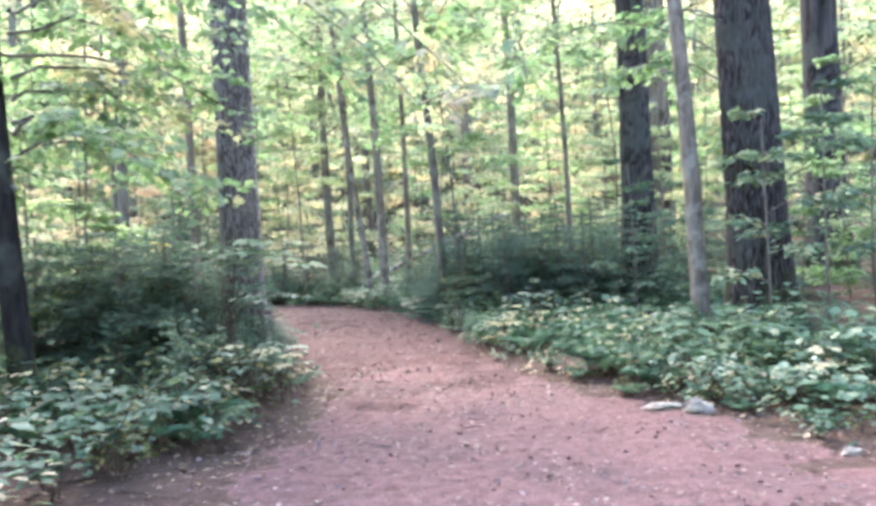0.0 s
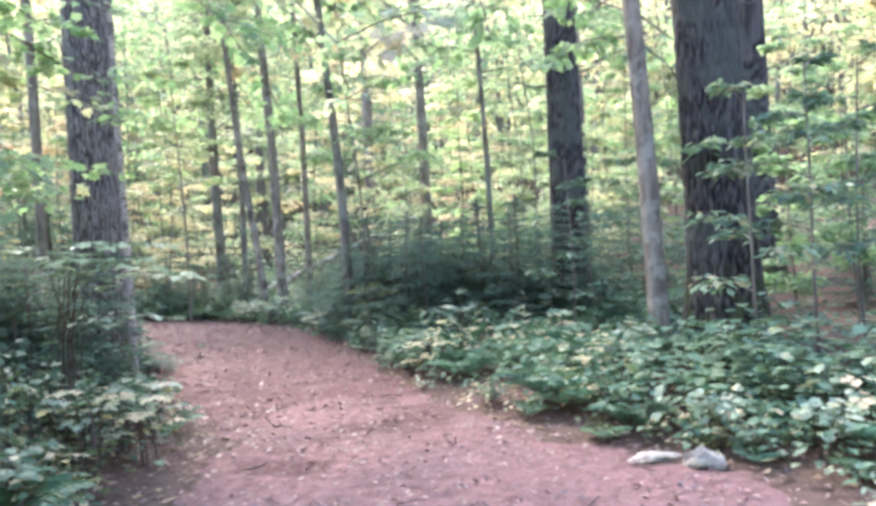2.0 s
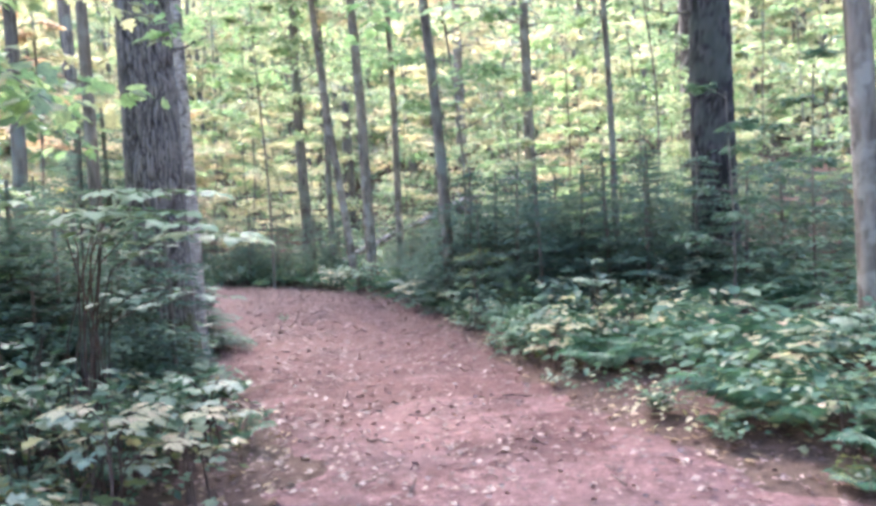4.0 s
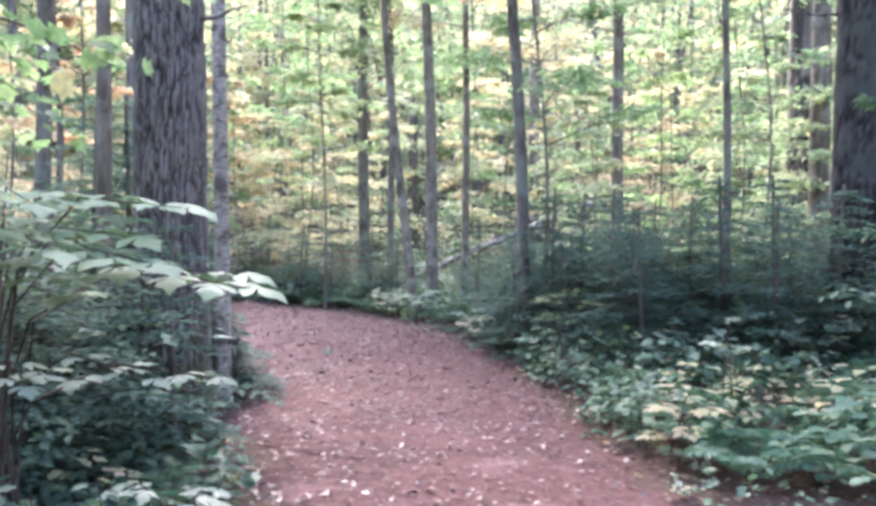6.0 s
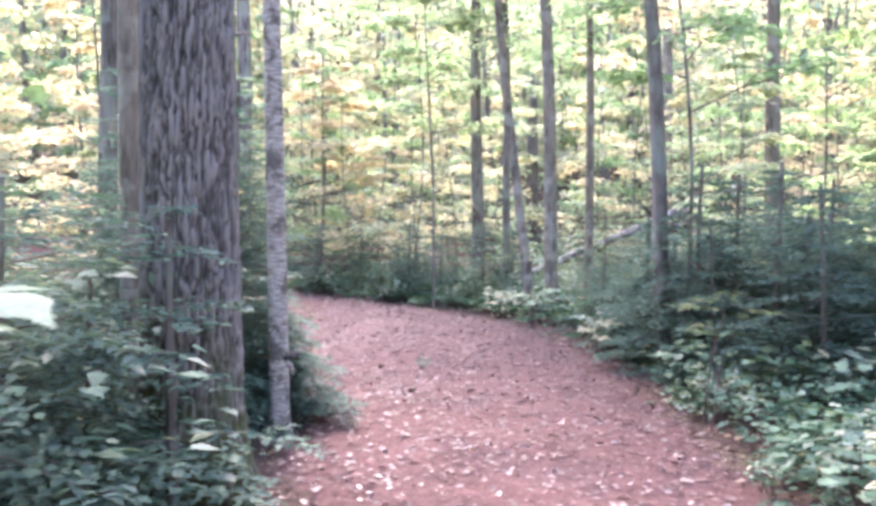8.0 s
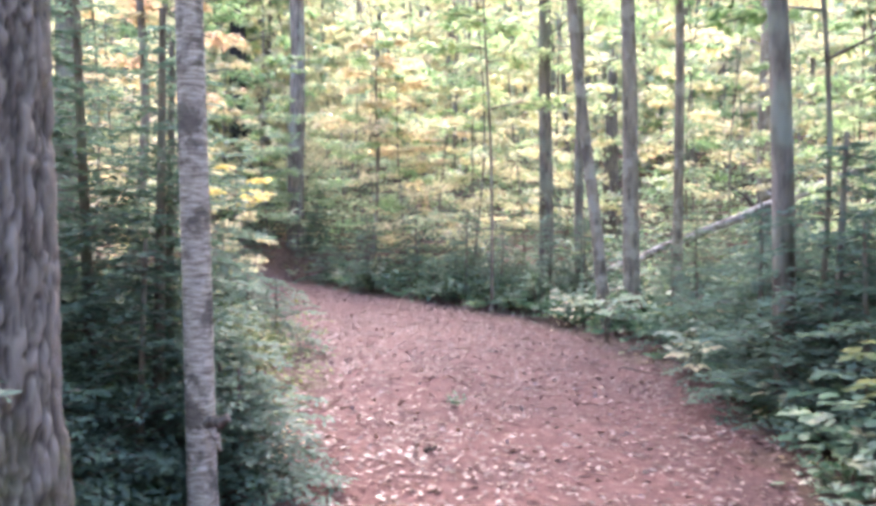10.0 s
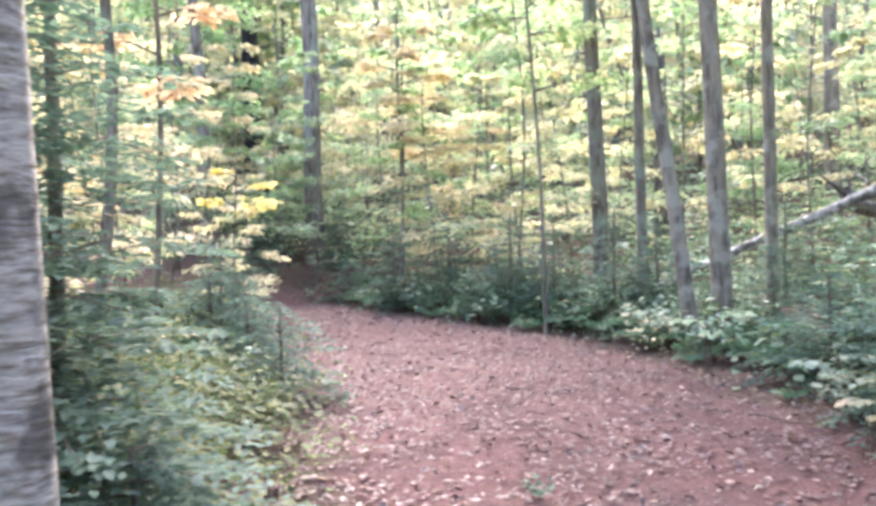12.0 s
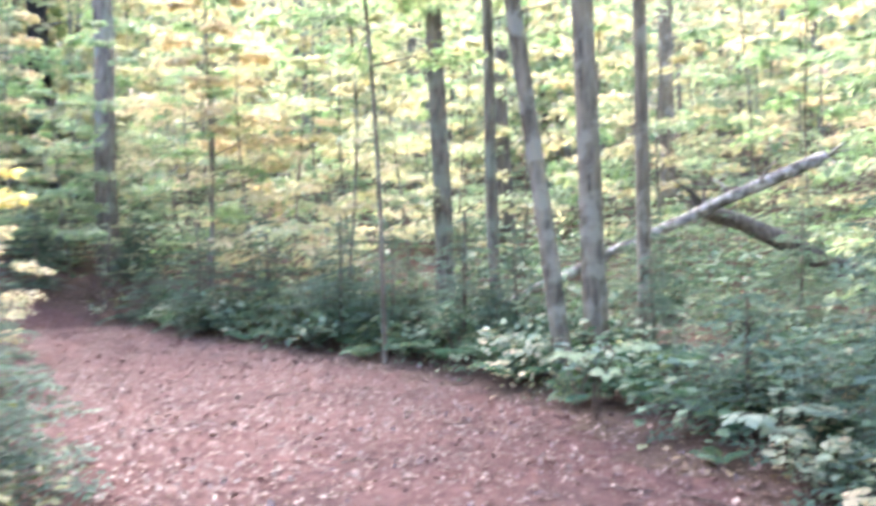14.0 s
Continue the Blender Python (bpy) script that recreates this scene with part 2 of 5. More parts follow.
def tube(soup, points, radii, sides=6, cap=True):
    """A round limb through points with radii."""
    pts = np.asarray(points, float)
    rad = np.asarray(radii, float)
    way = np.gradient(pts, axis=0)
    way /= np.linalg.norm(way, axis=1)[:, None] + 1e-9
    ref = np.where(np.abs(way[:, 2:]) > 0.9, [[1.0, 0, 0]], [[0, 0, 1.0]])
    a = np.cross(way, ref)
    a /= np.linalg.norm(a, axis=1)[:, None] + 1e-9
    b = np.cross(way, a)
    th = np.linspace(0, 2 * np.pi, sides, endpoint=False)
    ring = pts[:, None] + rad[:, None, None] * (np.cos(th)[None, :, None] * a[:, None] + np.sin(th)[None, :, None] * b[:, None])
    faces = []
    for i in range(len(pts) - 1):
        for k in range(sides):
            k2 = (k + 1) % sides
            faces.append((i * sides + k, i * sides + k2, (i + 1) * sides + k2, (i + 1) * sides + k))
    if cap:
        faces.append(tuple(range(sides))[::-1])
        faces.append(tuple((len(pts) - 1) * sides + k for k in range(sides)))
    soup.add(ring.reshape(-1, 3), faces)


def bent(a, b, bow=(0, 0, 0), n=6, wobble=0.0, r=rng):
    s = np.linspace(0, 1, n)[:, None]
    line = np.asarray(a, float) * (1 - s) + np.asarray(b, float) * s + np.asarray(bow, float) * (4 * s * (1 - s))
    if wobble:
        line[1:-1] += r.normal(0, wobble, (n - 2, 3))
    return line


OVAL = (np.array([(0, 0, 0), (0.3, 0.42, 0.03), (0.72, 0.34, 0.02), (1, 0, -0.06), (0.72, -0.34, 0.02), (0.3, -0.42, 0.03), (0.5, 0, -0.03)]),
        [(0, 6, 1), (1, 6, 2), (2, 6, 3), (3, 6, 4), (4, 6, 5), (5, 6, 0)])
LOBED = (np.array([(0.3, 0, 0), (0, 0, 0), (0.06, 0.3, 0.03), (0.28, 0.5, 0.05), (0.36, 0.27, 0.02), (0.62, 0.46, 0.03), (0.66, 0.17, 0.01), (1, 0, -0.1),
                   (0.66, -0.17, 0.01), (0.62, -0.46, 0.03), (0.36, -0.27, 0.02), (0.28, -0.5, 0.05), (0.06, -0.3, 0.03)]),
         [(0, i, i + 1) for i in range(1, 12)] + [(0, 12, 1)])
LOBES = (np.array([(0.3, 0, 0), (0, 0, 0), (0.2, 0.48, 0.05), (0.38, 0.26, 0.02), (0.66, 0.42, 0.03), (1, 0, -0.1), (0.66, -0.42, 0.03), (0.38, -0.26, 0.02), (0.2, -0.48, 0.05)]), [(0, i, i + 1) for i in range(1, 8)] + [(0, 8, 1)])
LEAF4 = (np.array([(0, 0, 0), (0.4, 0.48, 0.05), (1, 0, -0.06), (0.4, -0.48, 0.05), (0.5, 0, -0.03)]), [(0, 4, 1), (1, 4, 2), (2, 4, 3), (3, 4, 0)])
CHIP = (np.array([(0, 0, 0), (0.5, 0.38, 0.05), (1, 0, -0.05), (0.5, -0.38, 0.05)]), [(0, 3, 2), (0, 2, 1)])


def leaves(soup, base, way, up, length, width, shape=OVAL):
    """Leaves at base, growing along way with their faces turned to up."""
    base, way, up = (np.asarray(a, float) for a in (base, way, up))
    way = way / (np.linalg.norm(way, axis=1)[:, None] + 1e-9)
    side = np.cross(up, way)
    side /= np.linalg.norm(side, axis=1)[:, None] + 1e-9
    top = np.cross(way, side)
    tv, tf = shape
    L, W = np.asarray(length, float).reshape(-1, 1, 1), np.asarray(width, float).reshape(-1, 1, 1)
    v = base[:, None] + tv[None, :, :1] * L * way[:, None] + tv[None, :, 1:2] * W * side[:, None] + tv[None, :, 2:] * L * top[:, None]
    k, n0 = len(tv), soup.n
    soup.v.append(v.reshape(-1, 3))
    f = np.array(tf)[None] + (n0 + k * np.arange(len(base)))[:, None, None]
    soup.f += [tuple(t) for t in f.reshape(-1, 3).tolist()]
    soup.n += k * len(base)


def spray(soup, path, count, length, spread=0.25, droop=0.25, shape=OVAL, r=rng, flat=0.35, wide=0.6):
    """Leaves along a twig, in a loose flat layer to both sides of it."""
    path = np.asarray(path, float)
    u = r.uniform(0.12, 1.0, count) * (len(path) - 1)
    i = np.minimum(u.astype(int), len(path) - 2)
    q = (u - i)[:, None]
    at = path[i] * (1 - q) + path[i + 1] * q
    along = path[i + 1] - path[i]
    along /= np.linalg.norm(along, axis=1)[:, None] + 1e-9
    side = np.cross(along, (0, 0, 1))
    side /= np.linalg.norm(side, axis=1)[:, None] + 1e-9
    sign = r.choice([-1.0, 1.0], count)[:, None]
    way = along * r.uniform(0.2, 0.9, (count, 1)) + side * sign + r.normal(0, 0.25, (count, 3)) - np.array([0, 0, droop])
    at = at + side * sign * r.uniform(0, spread, (count, 1)) + r.normal(0, spread * 0.25, (count, 3))
    up = np.array([0, 0, 1.0]) + r.normal(0, flat, (count, 3))
    ln = length * r.uniform(0.65, 1.25, count)
    leaves(soup, at, way, up, ln, ln * wide, shape)


# ---- the lie of the land and the line of the trail ----
TRAIL_LINE = [(0.6, -8, 1.9), (0.5, 0, 1.9), (0.55, 5, 2.2), (0.35, 6.5, 1.75), (-0.1, 8.6, 1.15), (-0.65, 10.7, 1.25), (-1.15, 12.2, 1.5), (-1.4, 14, 1.45), (-1.95, 15.8, 1.85),
              (-2.8, 17.6, 1.9), (-4.0, 19.4, 2.05), (-5.5, 21.1, 1.9), (-7.5, 23.0, 1.6), (-10.0, 25.4, 1.25), (-12.8, 26.9, 1.1), (-16.5, 27.5, 1.0), (-22, 27.8, 1.0), (-30, 28, 1.0)]
LINE = np.array(TRAIL_LINE)


def smooth_line(rows, n=160):
    """Catmull-Rom through the rows."""
    p = np.vstack([2 * rows[0] - rows[1], rows, 2 * rows[-1] - rows[-2]])
    out = []
    for s in np.linspace(0, len(rows) - 1 - 1e-6, n):
        i = int(s)
        t = s - i
        a, b, c, d = p[i : i + 4]
        out.append(0.5 * (2 * b + (c - a) * t + (2 * a - 5 * b + 4 * c - d) * t * t + (3 * b - a - 3 * c + d) * t**3))
    return np.array(out)


MID = smooth_line(LINE)


def off_trail(x, y):
    """Metres from the trail's edge (negative: on it)."""
    x, y = np.asarray(x, float), np.asarray(y, float)
    d = np.hypot(x[..., None] - MID[:, 0], y[..., None] - MID[:, 1])
    return (d - MID[:, 2]).min(-1)


def height(x, y):
    x, y = np.asarray(x, float), np.asarray(y, float)
    d = off_trail(x, y)
    bank = 0.16 * np.clip(d / 1.6, 0, 1) ** 1.5
    far = np.hypot(x + 1.0, y - 12.0)
    hill = 0.16 * np.clip(far - 17, 0, 60) * (0.55 + 0.45 * np.clip((y - 5) / 20, 0, 1))
    roll = 0.12 * np.sin(0.55 * x + 1.0) * np.cos(0.47 * y + 0.4) * np.clip(d / 3, 0, 1) + 0.06 * np.sin(1.7 * x + 0.6 * y) * np.clip(d / 2, 0, 1)
    rise = 0.05 * np.clip(x - 3, 0, 12) * np.clip((y - 3) / 8, 0, 1)
    return bank + hill + roll + rise


def ground_z(x, y):
    return float(height(np.array([x]), np.array([y]))[0])


def sheet(name, xs, ys, zfun, mat, kind, label):
    gx, gy = np.meshgrid(xs, ys)
    v = np.stack([gx, gy, zfun(gx, gy)], -1).reshape(-1, 3)
    nx, ny = len(xs), len(ys)
    s = Soup()
    i = (np.arange(ny - 1)[:, None] * nx + np.arange(nx - 1)).ravel()
    s.add(v, np.stack([i, i + 1, i + nx + 1, i + nx], 1).tolist())
    ob = new(name, s.mesh(name, mat))
    return tagged(ob, label, "ground", kind=kind)


def spaced(lo, hi, near_lo, near_hi, fine, coarse):
    a = np.arange(near_lo, near_hi, fine)
    left, right = [near_lo], [near_hi]
    step = fine
    while left[-1] > lo:
        step = min(step * 1.25, coarse)
        left.append(left[-1] - step)
    step = fine
    while right[-1] < hi:
        step = min(step * 1.25, coarse)
        right.append(right[-1] + step)
    return np.r_[left[:0:-1], a, right]


sheet("ground", spaced(-400, 400, -14, 12, 0.22, 25), spaced(-400, 400, -4, 32, 0.22, 25), height, FOREST_FLOOR, "structure", "dark brown leaf litter and soil of the forest floor")

# trail: a trodden strip just above the litter, with an uneven edge
strip = Soup()
fine_mid = smooth_line(LINE, 420)
tang = np.gradient(fine_mid[:, :2], axis=0)
tang /= np.linalg.norm(tang, axis=1)[:, None]
norm = np.stack([tang[:, 1], -tang[:, 0]], 1)
cols = 41
u = np.linspace(-1, 1, cols)
wob_l = np.array([0.22 * noise.noise((0, s * 0.35, 3)) + 0.12 * noise.noise((5, s * 1.3, 1)) for s in range(420)])
wob_r = np.array([0.22 * noise.noise((9, s * 0.35, 7)) + 0.12 * noise.noise((2, s * 1.3, 4)) for s in range(420)])
half = np.where(u[None] < 0, fine_mid[:, 2:] + 0.12 + wob_l[:, None], fine_mid[:, 2:] + 0.12 + wob_r[:, None])
px_, py_ = fine_mid[:, :1] + norm[:, :1] * u * half, fine_mid[:, 1:2] + norm[:, 1:] * u * half
pz_ = height(px_, py_) + 0.035 * (1 - u[None] ** 6) - 0.02 + np.array([[0.018 * noise.noise((a * 1.6, b * 1.6, 0)) + 0.008 * noise.noise((a * 6, b * 6, 2)) for a, b in zip(ra, rb)] for ra, rb in zip(px_, py_)])
strip.add(np.stack([px_, py_, pz_], -1), [(r_ * cols + c_, r_ * cols + c_ + 1, (r_ + 1) * cols + c_ + 1, (r_ + 1) * cols + c_) for r_ in range(419) for c_ in range(cols - 1)])
tagged(new("trail", strip.mesh("trail", TRAIL)), "reddish brown footpath covered in pine needles and fallen leaves", "path", kind="structure")


# ---- trees ----
def trunk_mesh(soup, radius, tall, lean=(0, 0), sides=10, rings=14, flare=0.35, furrow=0.0, curve=0.0, seed=0, plates=False):
    """Tapered trunk with a root flare; furrow: depth of the bark's ridges; plates: ridges broken into long scales. Returns the axis."""
    z = np.r_[-0.3, np.linspace(0, 1, rings) ** 1.25 * tall]
    if furrow:
        low = int(rings * 0.8)
        z = np.r_[-0.3, np.linspace(0, 5.0, low), np.linspace(5.0, tall, rings - low + 1)[1:]]
    rad = radius * (1.0 - 0.55 * np.clip(z / tall, 0, 1)) * (1 + flare * np.exp(-np.clip(z, 0, None) / (radius * 1.4)))
    r = np.random.default_rng(seed)
    ph = r.uniform(0, 6.28, 2)
    ax = np.stack([lean[0] * z + curve * (np.sin(z * 0.9 + ph[0]) - math.sin(ph[0])), lean[1] * z + curve * (np.sin(z * 0.8 + ph[1]) - math.sin(ph[1])), z], 1)
    th = np.linspace(0, 2 * np.pi, sides, endpoint=False)
    lobes = 1 + 0.05 * np.cos(3 * th + ph[0])[None] + 0.14 * np.cos(5 * th + ph[1])[None] * np.exp(-np.clip(z, 0, None) / (radius * 1.6))[:, None]
    rr = rad[:, None] * lobes
    ridge = np.zeros_like(rr)
    if furrow:
        for i, zz in enumerate(z):
            for k, t in enumerate(th):
                c, s = math.cos(t) * radius, math.sin(t) * radius
                a = noise.noise((c * 34, s * 34, zz * 4.6 + seed)) + 0.4 * noise.noise((c * 18, s * 18, zz * 11 + seed))
                b = noise.noise((c * 60, s * 60, zz * 14 + seed))
                e = 1 - abs(a) * 2.0 + 0.3 * b
                ridge[i, k] = max(0.0, min(1.0, 1 - max(0.0, e)))
                if plates:
                    w = 0.9 * noise.noise((c * 16, s * 16, zz * 6 + seed)) + 0.5 * noise.noise((c * 40, s * 40, zz * 17))
                    near = noise.voronoi(Vector((c * 30 + w, s * 30 - w, zz * 2.6 + 0.8 * w)))[0]
                    edge = max(0.0, min(1.0, (near[1] - near[0]) / 0.42))
                    ridge[i, k] = max(0.0, min(1.0, 0.8 * edge + 0.25 * ridge[i, k] + 0.25 * b + 0.08))
        rr = rr + furrow * (ridge - 0.5)
    v = np.stack([ax[:, :1] + rr * np.cos(th), ax[:, 1:2] + rr * np.sin(th), np.repeat(z[:, None], sides, 1)], -1)
    n0 = soup.n
    faces = [(i * sides + k, i * sides + (k + 1) % sides, (i + 1) * sides + (k + 1) % sides, (i + 1) * sides + k) for i in range(len(z) - 1) for k in range(sides)]
    soup.add(v.reshape(-1, 3), faces)
    soup.ridge.append(ridge.ravel())
    return ax, rad


def with_ridges(ob, soup):
    vals = np.concatenate(soup.ridge)
    if len(vals) == len(ob.data.vertices):
        at = ob.data.attributes.new("ridge", "FLOAT", "POINT")
        at.data.foreach_set("value", vals.astype(np.float32))


def crown_of(soup, wood, tips_from, start, count, reach, leaf, per, r, droop=0.3, level=0.1, shape=OVAL, limb=0.02, sub=3, twigs=True, limbs=None):
    """Limbs from an axis, each with side twigs and leaf sprays."""
    ax, top = tips_from, tips_from[-1][2]
    for n in range(count):
        z = start + (top - start) * ((n + r.uniform(0, 1)) / count)
        i = int(np.clip(np.searchsorted(ax[:, 2], z), 1, len(ax) - 1))
        q = (z - ax[i - 1, 2]) / (ax[i, 2] - ax[i - 1, 2] + 1e-9)
        root = ax[i - 1] * (1 - q) + ax[i] * q
        ang = n * 2.4 + r.normal(0, 0.4)
        far = reach * (1.0 - 0.6 * (z - start) / (top - start + 1e-6)) * r.uniform(0.7, 1.15)
        end = root + np.array([math.cos(ang) * far, math.sin(ang) * far, far * (level + r.normal(0, 0.12))])
        line = bent(root, end, (0, 0, far * 0.12 - droop * far * 0.1), 6, far * 0.02, r)
        if isinstance(limbs, list):
            wood = Soup()
            limbs.append(wood)
        tube(wood, line[::5] if not twigs else line[[0, 2, 5]], np.linspace(limb, limb * 0.25, 3 if twigs else 2), 4 if twigs else 3, False)
        spray(soup, line[2:], per, leaf, far * 0.16, droop, shape, r)
        for k in range(sub):
            s = line[2 + k % 3]
            side = np.array([-math.sin(ang), math.cos(ang), 0]) * (1 if k % 2 else -1)
            tip = s + (side * 0.75 + np.array([math.cos(ang), math.sin(ang), 0]) * 0.6) * far * r.uniform(0.25, 0.45) + np.array([0, 0, r.normal(0, 0.05) * far])
            twig = bent(s, tip, (0, 0, 0.02 * far), 4, 0, r)
            if twigs:
                tube(wood, twig[[0, 3]], (limb * 0.45, limb * 0.15), 3, False)
            spray(soup, twig, per // 2, leaf, far * 0.12, droop, shape, r)


def tree(name, label, x, y, radius, tall, bark, leaf_mat, lean=(0, 0), crown=(7.0, 22, 2.8, 0.16, 40), sides=12, rings=16, furrow=0.0, seed=0, curve=0.0, stubs=0, flare=0.35, group="", plates=False):
    r = np.random.default_rng(seed + 100)
    t = thing(name, x, y, ground_z(x, y))
    tagged(t, label, "tree", group)
    s = Soup()
    ax, rad = trunk_mesh(s, radius, tall, lean, sides, rings, flare, furrow, curve, seed, plates)
    trunk = part("trunk", s, bark, t)
    if furrow:
        with_ridges(trunk, s)
    for n in range(stubs):
        z = r.uniform(1.5, 5.0)
        i = int(np.clip(np.searchsorted(ax[:, 2], z), 1, len(ax) - 1))
        ang = r.uniform(0, 6.28)
        out = np.array([math.cos(ang), math.sin(ang), 0.15])
        ln = r.uniform(0.2, 0.9)
        b = Soup()
        tube(b, bent(ax[i] + out * rad[i] * 0.7, ax[i] + out * (rad[i] + ln), (0, 0, -0.05 * ln), 5, 0.01, r), np.linspace(0.02, 0.006, 5), 5)
        part("dead_branch", b, DEAD_WOOD, t)
    if crown:
        start, count, reach, leaf, per = crown
        c, w, made = Soup(), Soup(), []
        crown_of(c, w, ax, start, count, reach, leaf * 1.15, per * 2, r, shape=CHIP, limb=max(0.015, radius * 0.16), limbs=made)
        for one in made:
            part("limb", one, bark if bark is not PINE_BARK and bark is not DARK_BARK else BROWN_BARK, t)
        part("crown", c, leaf_mat, t)
    return t


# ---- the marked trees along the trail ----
# unseen crown widened overhead as added shade for the trail
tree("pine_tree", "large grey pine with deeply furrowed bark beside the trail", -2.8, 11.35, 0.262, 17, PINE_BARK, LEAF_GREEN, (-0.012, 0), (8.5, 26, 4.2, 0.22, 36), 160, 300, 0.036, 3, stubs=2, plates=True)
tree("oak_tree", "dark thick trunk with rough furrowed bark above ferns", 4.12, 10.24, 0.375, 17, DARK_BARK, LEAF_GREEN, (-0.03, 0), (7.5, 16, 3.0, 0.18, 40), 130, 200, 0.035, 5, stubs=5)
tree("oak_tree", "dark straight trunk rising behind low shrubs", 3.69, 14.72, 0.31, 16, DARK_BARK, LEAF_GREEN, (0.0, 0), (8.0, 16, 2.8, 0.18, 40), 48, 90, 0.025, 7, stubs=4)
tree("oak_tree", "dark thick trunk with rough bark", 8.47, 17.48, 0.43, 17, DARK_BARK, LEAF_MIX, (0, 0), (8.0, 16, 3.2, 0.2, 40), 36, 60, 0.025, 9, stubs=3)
tree("sapling", "thin dark crooked sapling beside a slim trunk", 0.27, 16.25, 0.024, 6.0, BROWN_BARK, LEAF_GREEN, (-0.03, 0), (2.6, 12, 1.4, 0.12, 30), 8, 22, 0, 51, 0.09)
birch = tree("birch_tree", "slim pale birch with peeling patched bark at the trail's edge", -2.83, 12.62, 0.071, 12, BIRCH_BARK, LEAF_GREEN, (-0.012, 0), (6.0, 16, 1.8, 0.12, 44), 20, 60, 0, 11, 0.015)
burl = Soup()
tube(burl, [(0.03, -0.02, 0.58), (0.08, -0.03, 0.6), (0.12, -0.035, 0.59), (0.15, -0.03, 0.62), (0.17, -0.03, 0.6)], [0.045, 0.026, 0.03, 0.02, 0.006], 7)
part("burl", burl, DEAD_WOOD, birch, "dark curled burl of dead bark")
peel = Soup()
tube(peel, [(0.05, -0.03, 0.56), (0.1, -0.04, 0.53), (0.12, -0.04, 0.46)], [0.012, 0.018, 0.006], 6)
part("bark_curl", peel, BIRCH_BARK, birch)
tree("young_maple", "slim grey maple with low branches", 3.29, 10.18, 0.115, 11, GREY_BARK, LEAF_GREEN, (-0.045, 0), (5.0, 16, 1.9, 0.13, 44), 14, 24, 0, 13, 0.03)
tree("pine_tree", "far thick grey trunk in the woods", 6.8, 24.3, 0.4, 17, PINE_BARK, LEAF_AUTUMN, (0, 0), (7.0, 18, 3.2, 0.22, 40), 24, 40, 0.02, 15)
tree("young_maple", "slim brown trunk leaning over the shrubs", 0.06, 16.1, 0.09, 11, BROWN_BARK, LEAF_GREEN, (-0.055, 0), (5.0, 16, 2.0, 0.13, 44), 12, 24, 0, 17, 0.03)
tree("young_maple", "straight slim grey trunk", 2.13, 21.0, 0.13, 12, GREY_BARK, LEAF_MIX, (-0.02, 0), (5.0, 18, 2.2, 0.14, 44), 12, 20, 0, 19, 0.02)
tree("young_maple", "thin dark trunk among hemlocks", 2.63, 16.01, 0.055, 9, BROWN_BARK, LEAF_MIX, (-0.025, 0), (4.2, 16, 1.7, 0.12, 40), 10, 18, 0, 21, 0.02)
# wide crown added to shade the trail below
tree("young_maple", "slim grey trunk with lichen", -1.47, 21.5, 0.125, 13, GREY_BARK, LEAF_MIX, (-0.035, 0), (6.0, 26, 3.6, 0.18, 44), 14, 24, 0, 23, 0.02)
tree("young_maple", "slim grey trunk leaning beside another", -1.83, 21.1, 0.09, 12, GREY_BARK, LEAF_MIX, (-0.1, -0.02), (6.0, 16, 2.0, 0.14, 40), 12, 24, 0, 25, 0.03)
tree("young_maple", "straight slim grey trunk", -0.86, 22.6, 0.085, 12, GREY_BARK, LEAF_AUTUMN, (-0.01, 0), (5.0, 16, 2.0, 0.14, 44), 12, 20, 0, 27, 0.015)
# crown reach increased likewise, to darken the trail with its shade
tree("young_oak", "dark straight trunk in the woods", -3.47, 25.57, 0.15, 13, BROWN_BARK, LEAF_GREEN, (-0.01, 0), (5.0, 26, 3.6, 0.18, 44), 12, 20, 0, 29, 0.02)
tree("sapling", "thin dark bare sapling at the trail's bend", -3.8, 22.3, 0.03, 6.5, BROWN_BARK, LEAF_GREEN, (-0.03, 0), (3.2, 14, 1.3, 0.12, 30), 8, 20, 0, 31, 0.03)
# tall crown enlarged on purpose to keep sun off the trail and its edge plants
tree("oak_tree", "dark trunk far along the trail", -11.61, 30.45, 0.25, 20, BROWN_BARK, LEAF_AUTUMN, (0, 0), (8.5, 28, 4.6, 0.25, 48), 14, 20, 0, 33, 0.03)
tree("oak_tree", "thick dark trunk far off in the woods", -20.0, 41.0, 0.45, 17, DARK_BARK, LEAF_GREEN, (0, 0), (6.0, 18, 3.5, 0.25, 40), 18, 20, 0, 35)
tree("oak_tree", "brown trunk far off in the woods", -17.1, 33.4, 0.22, 13, BROWN_BARK, LEAF_GREEN, (-0.03, 0), (3.0, 20, 3.0, 0.2, 44), 12, 18, 0, 37, 0.03)
tree("oak_tree", "grey trunk far off in the woods", 1.33, 34.5, 0.22, 14, GREY_BARK, LEAF_AUTUMN, (0, 0), (5.0, 18, 3.0, 0.2, 44), 12, 18, 0, 39)
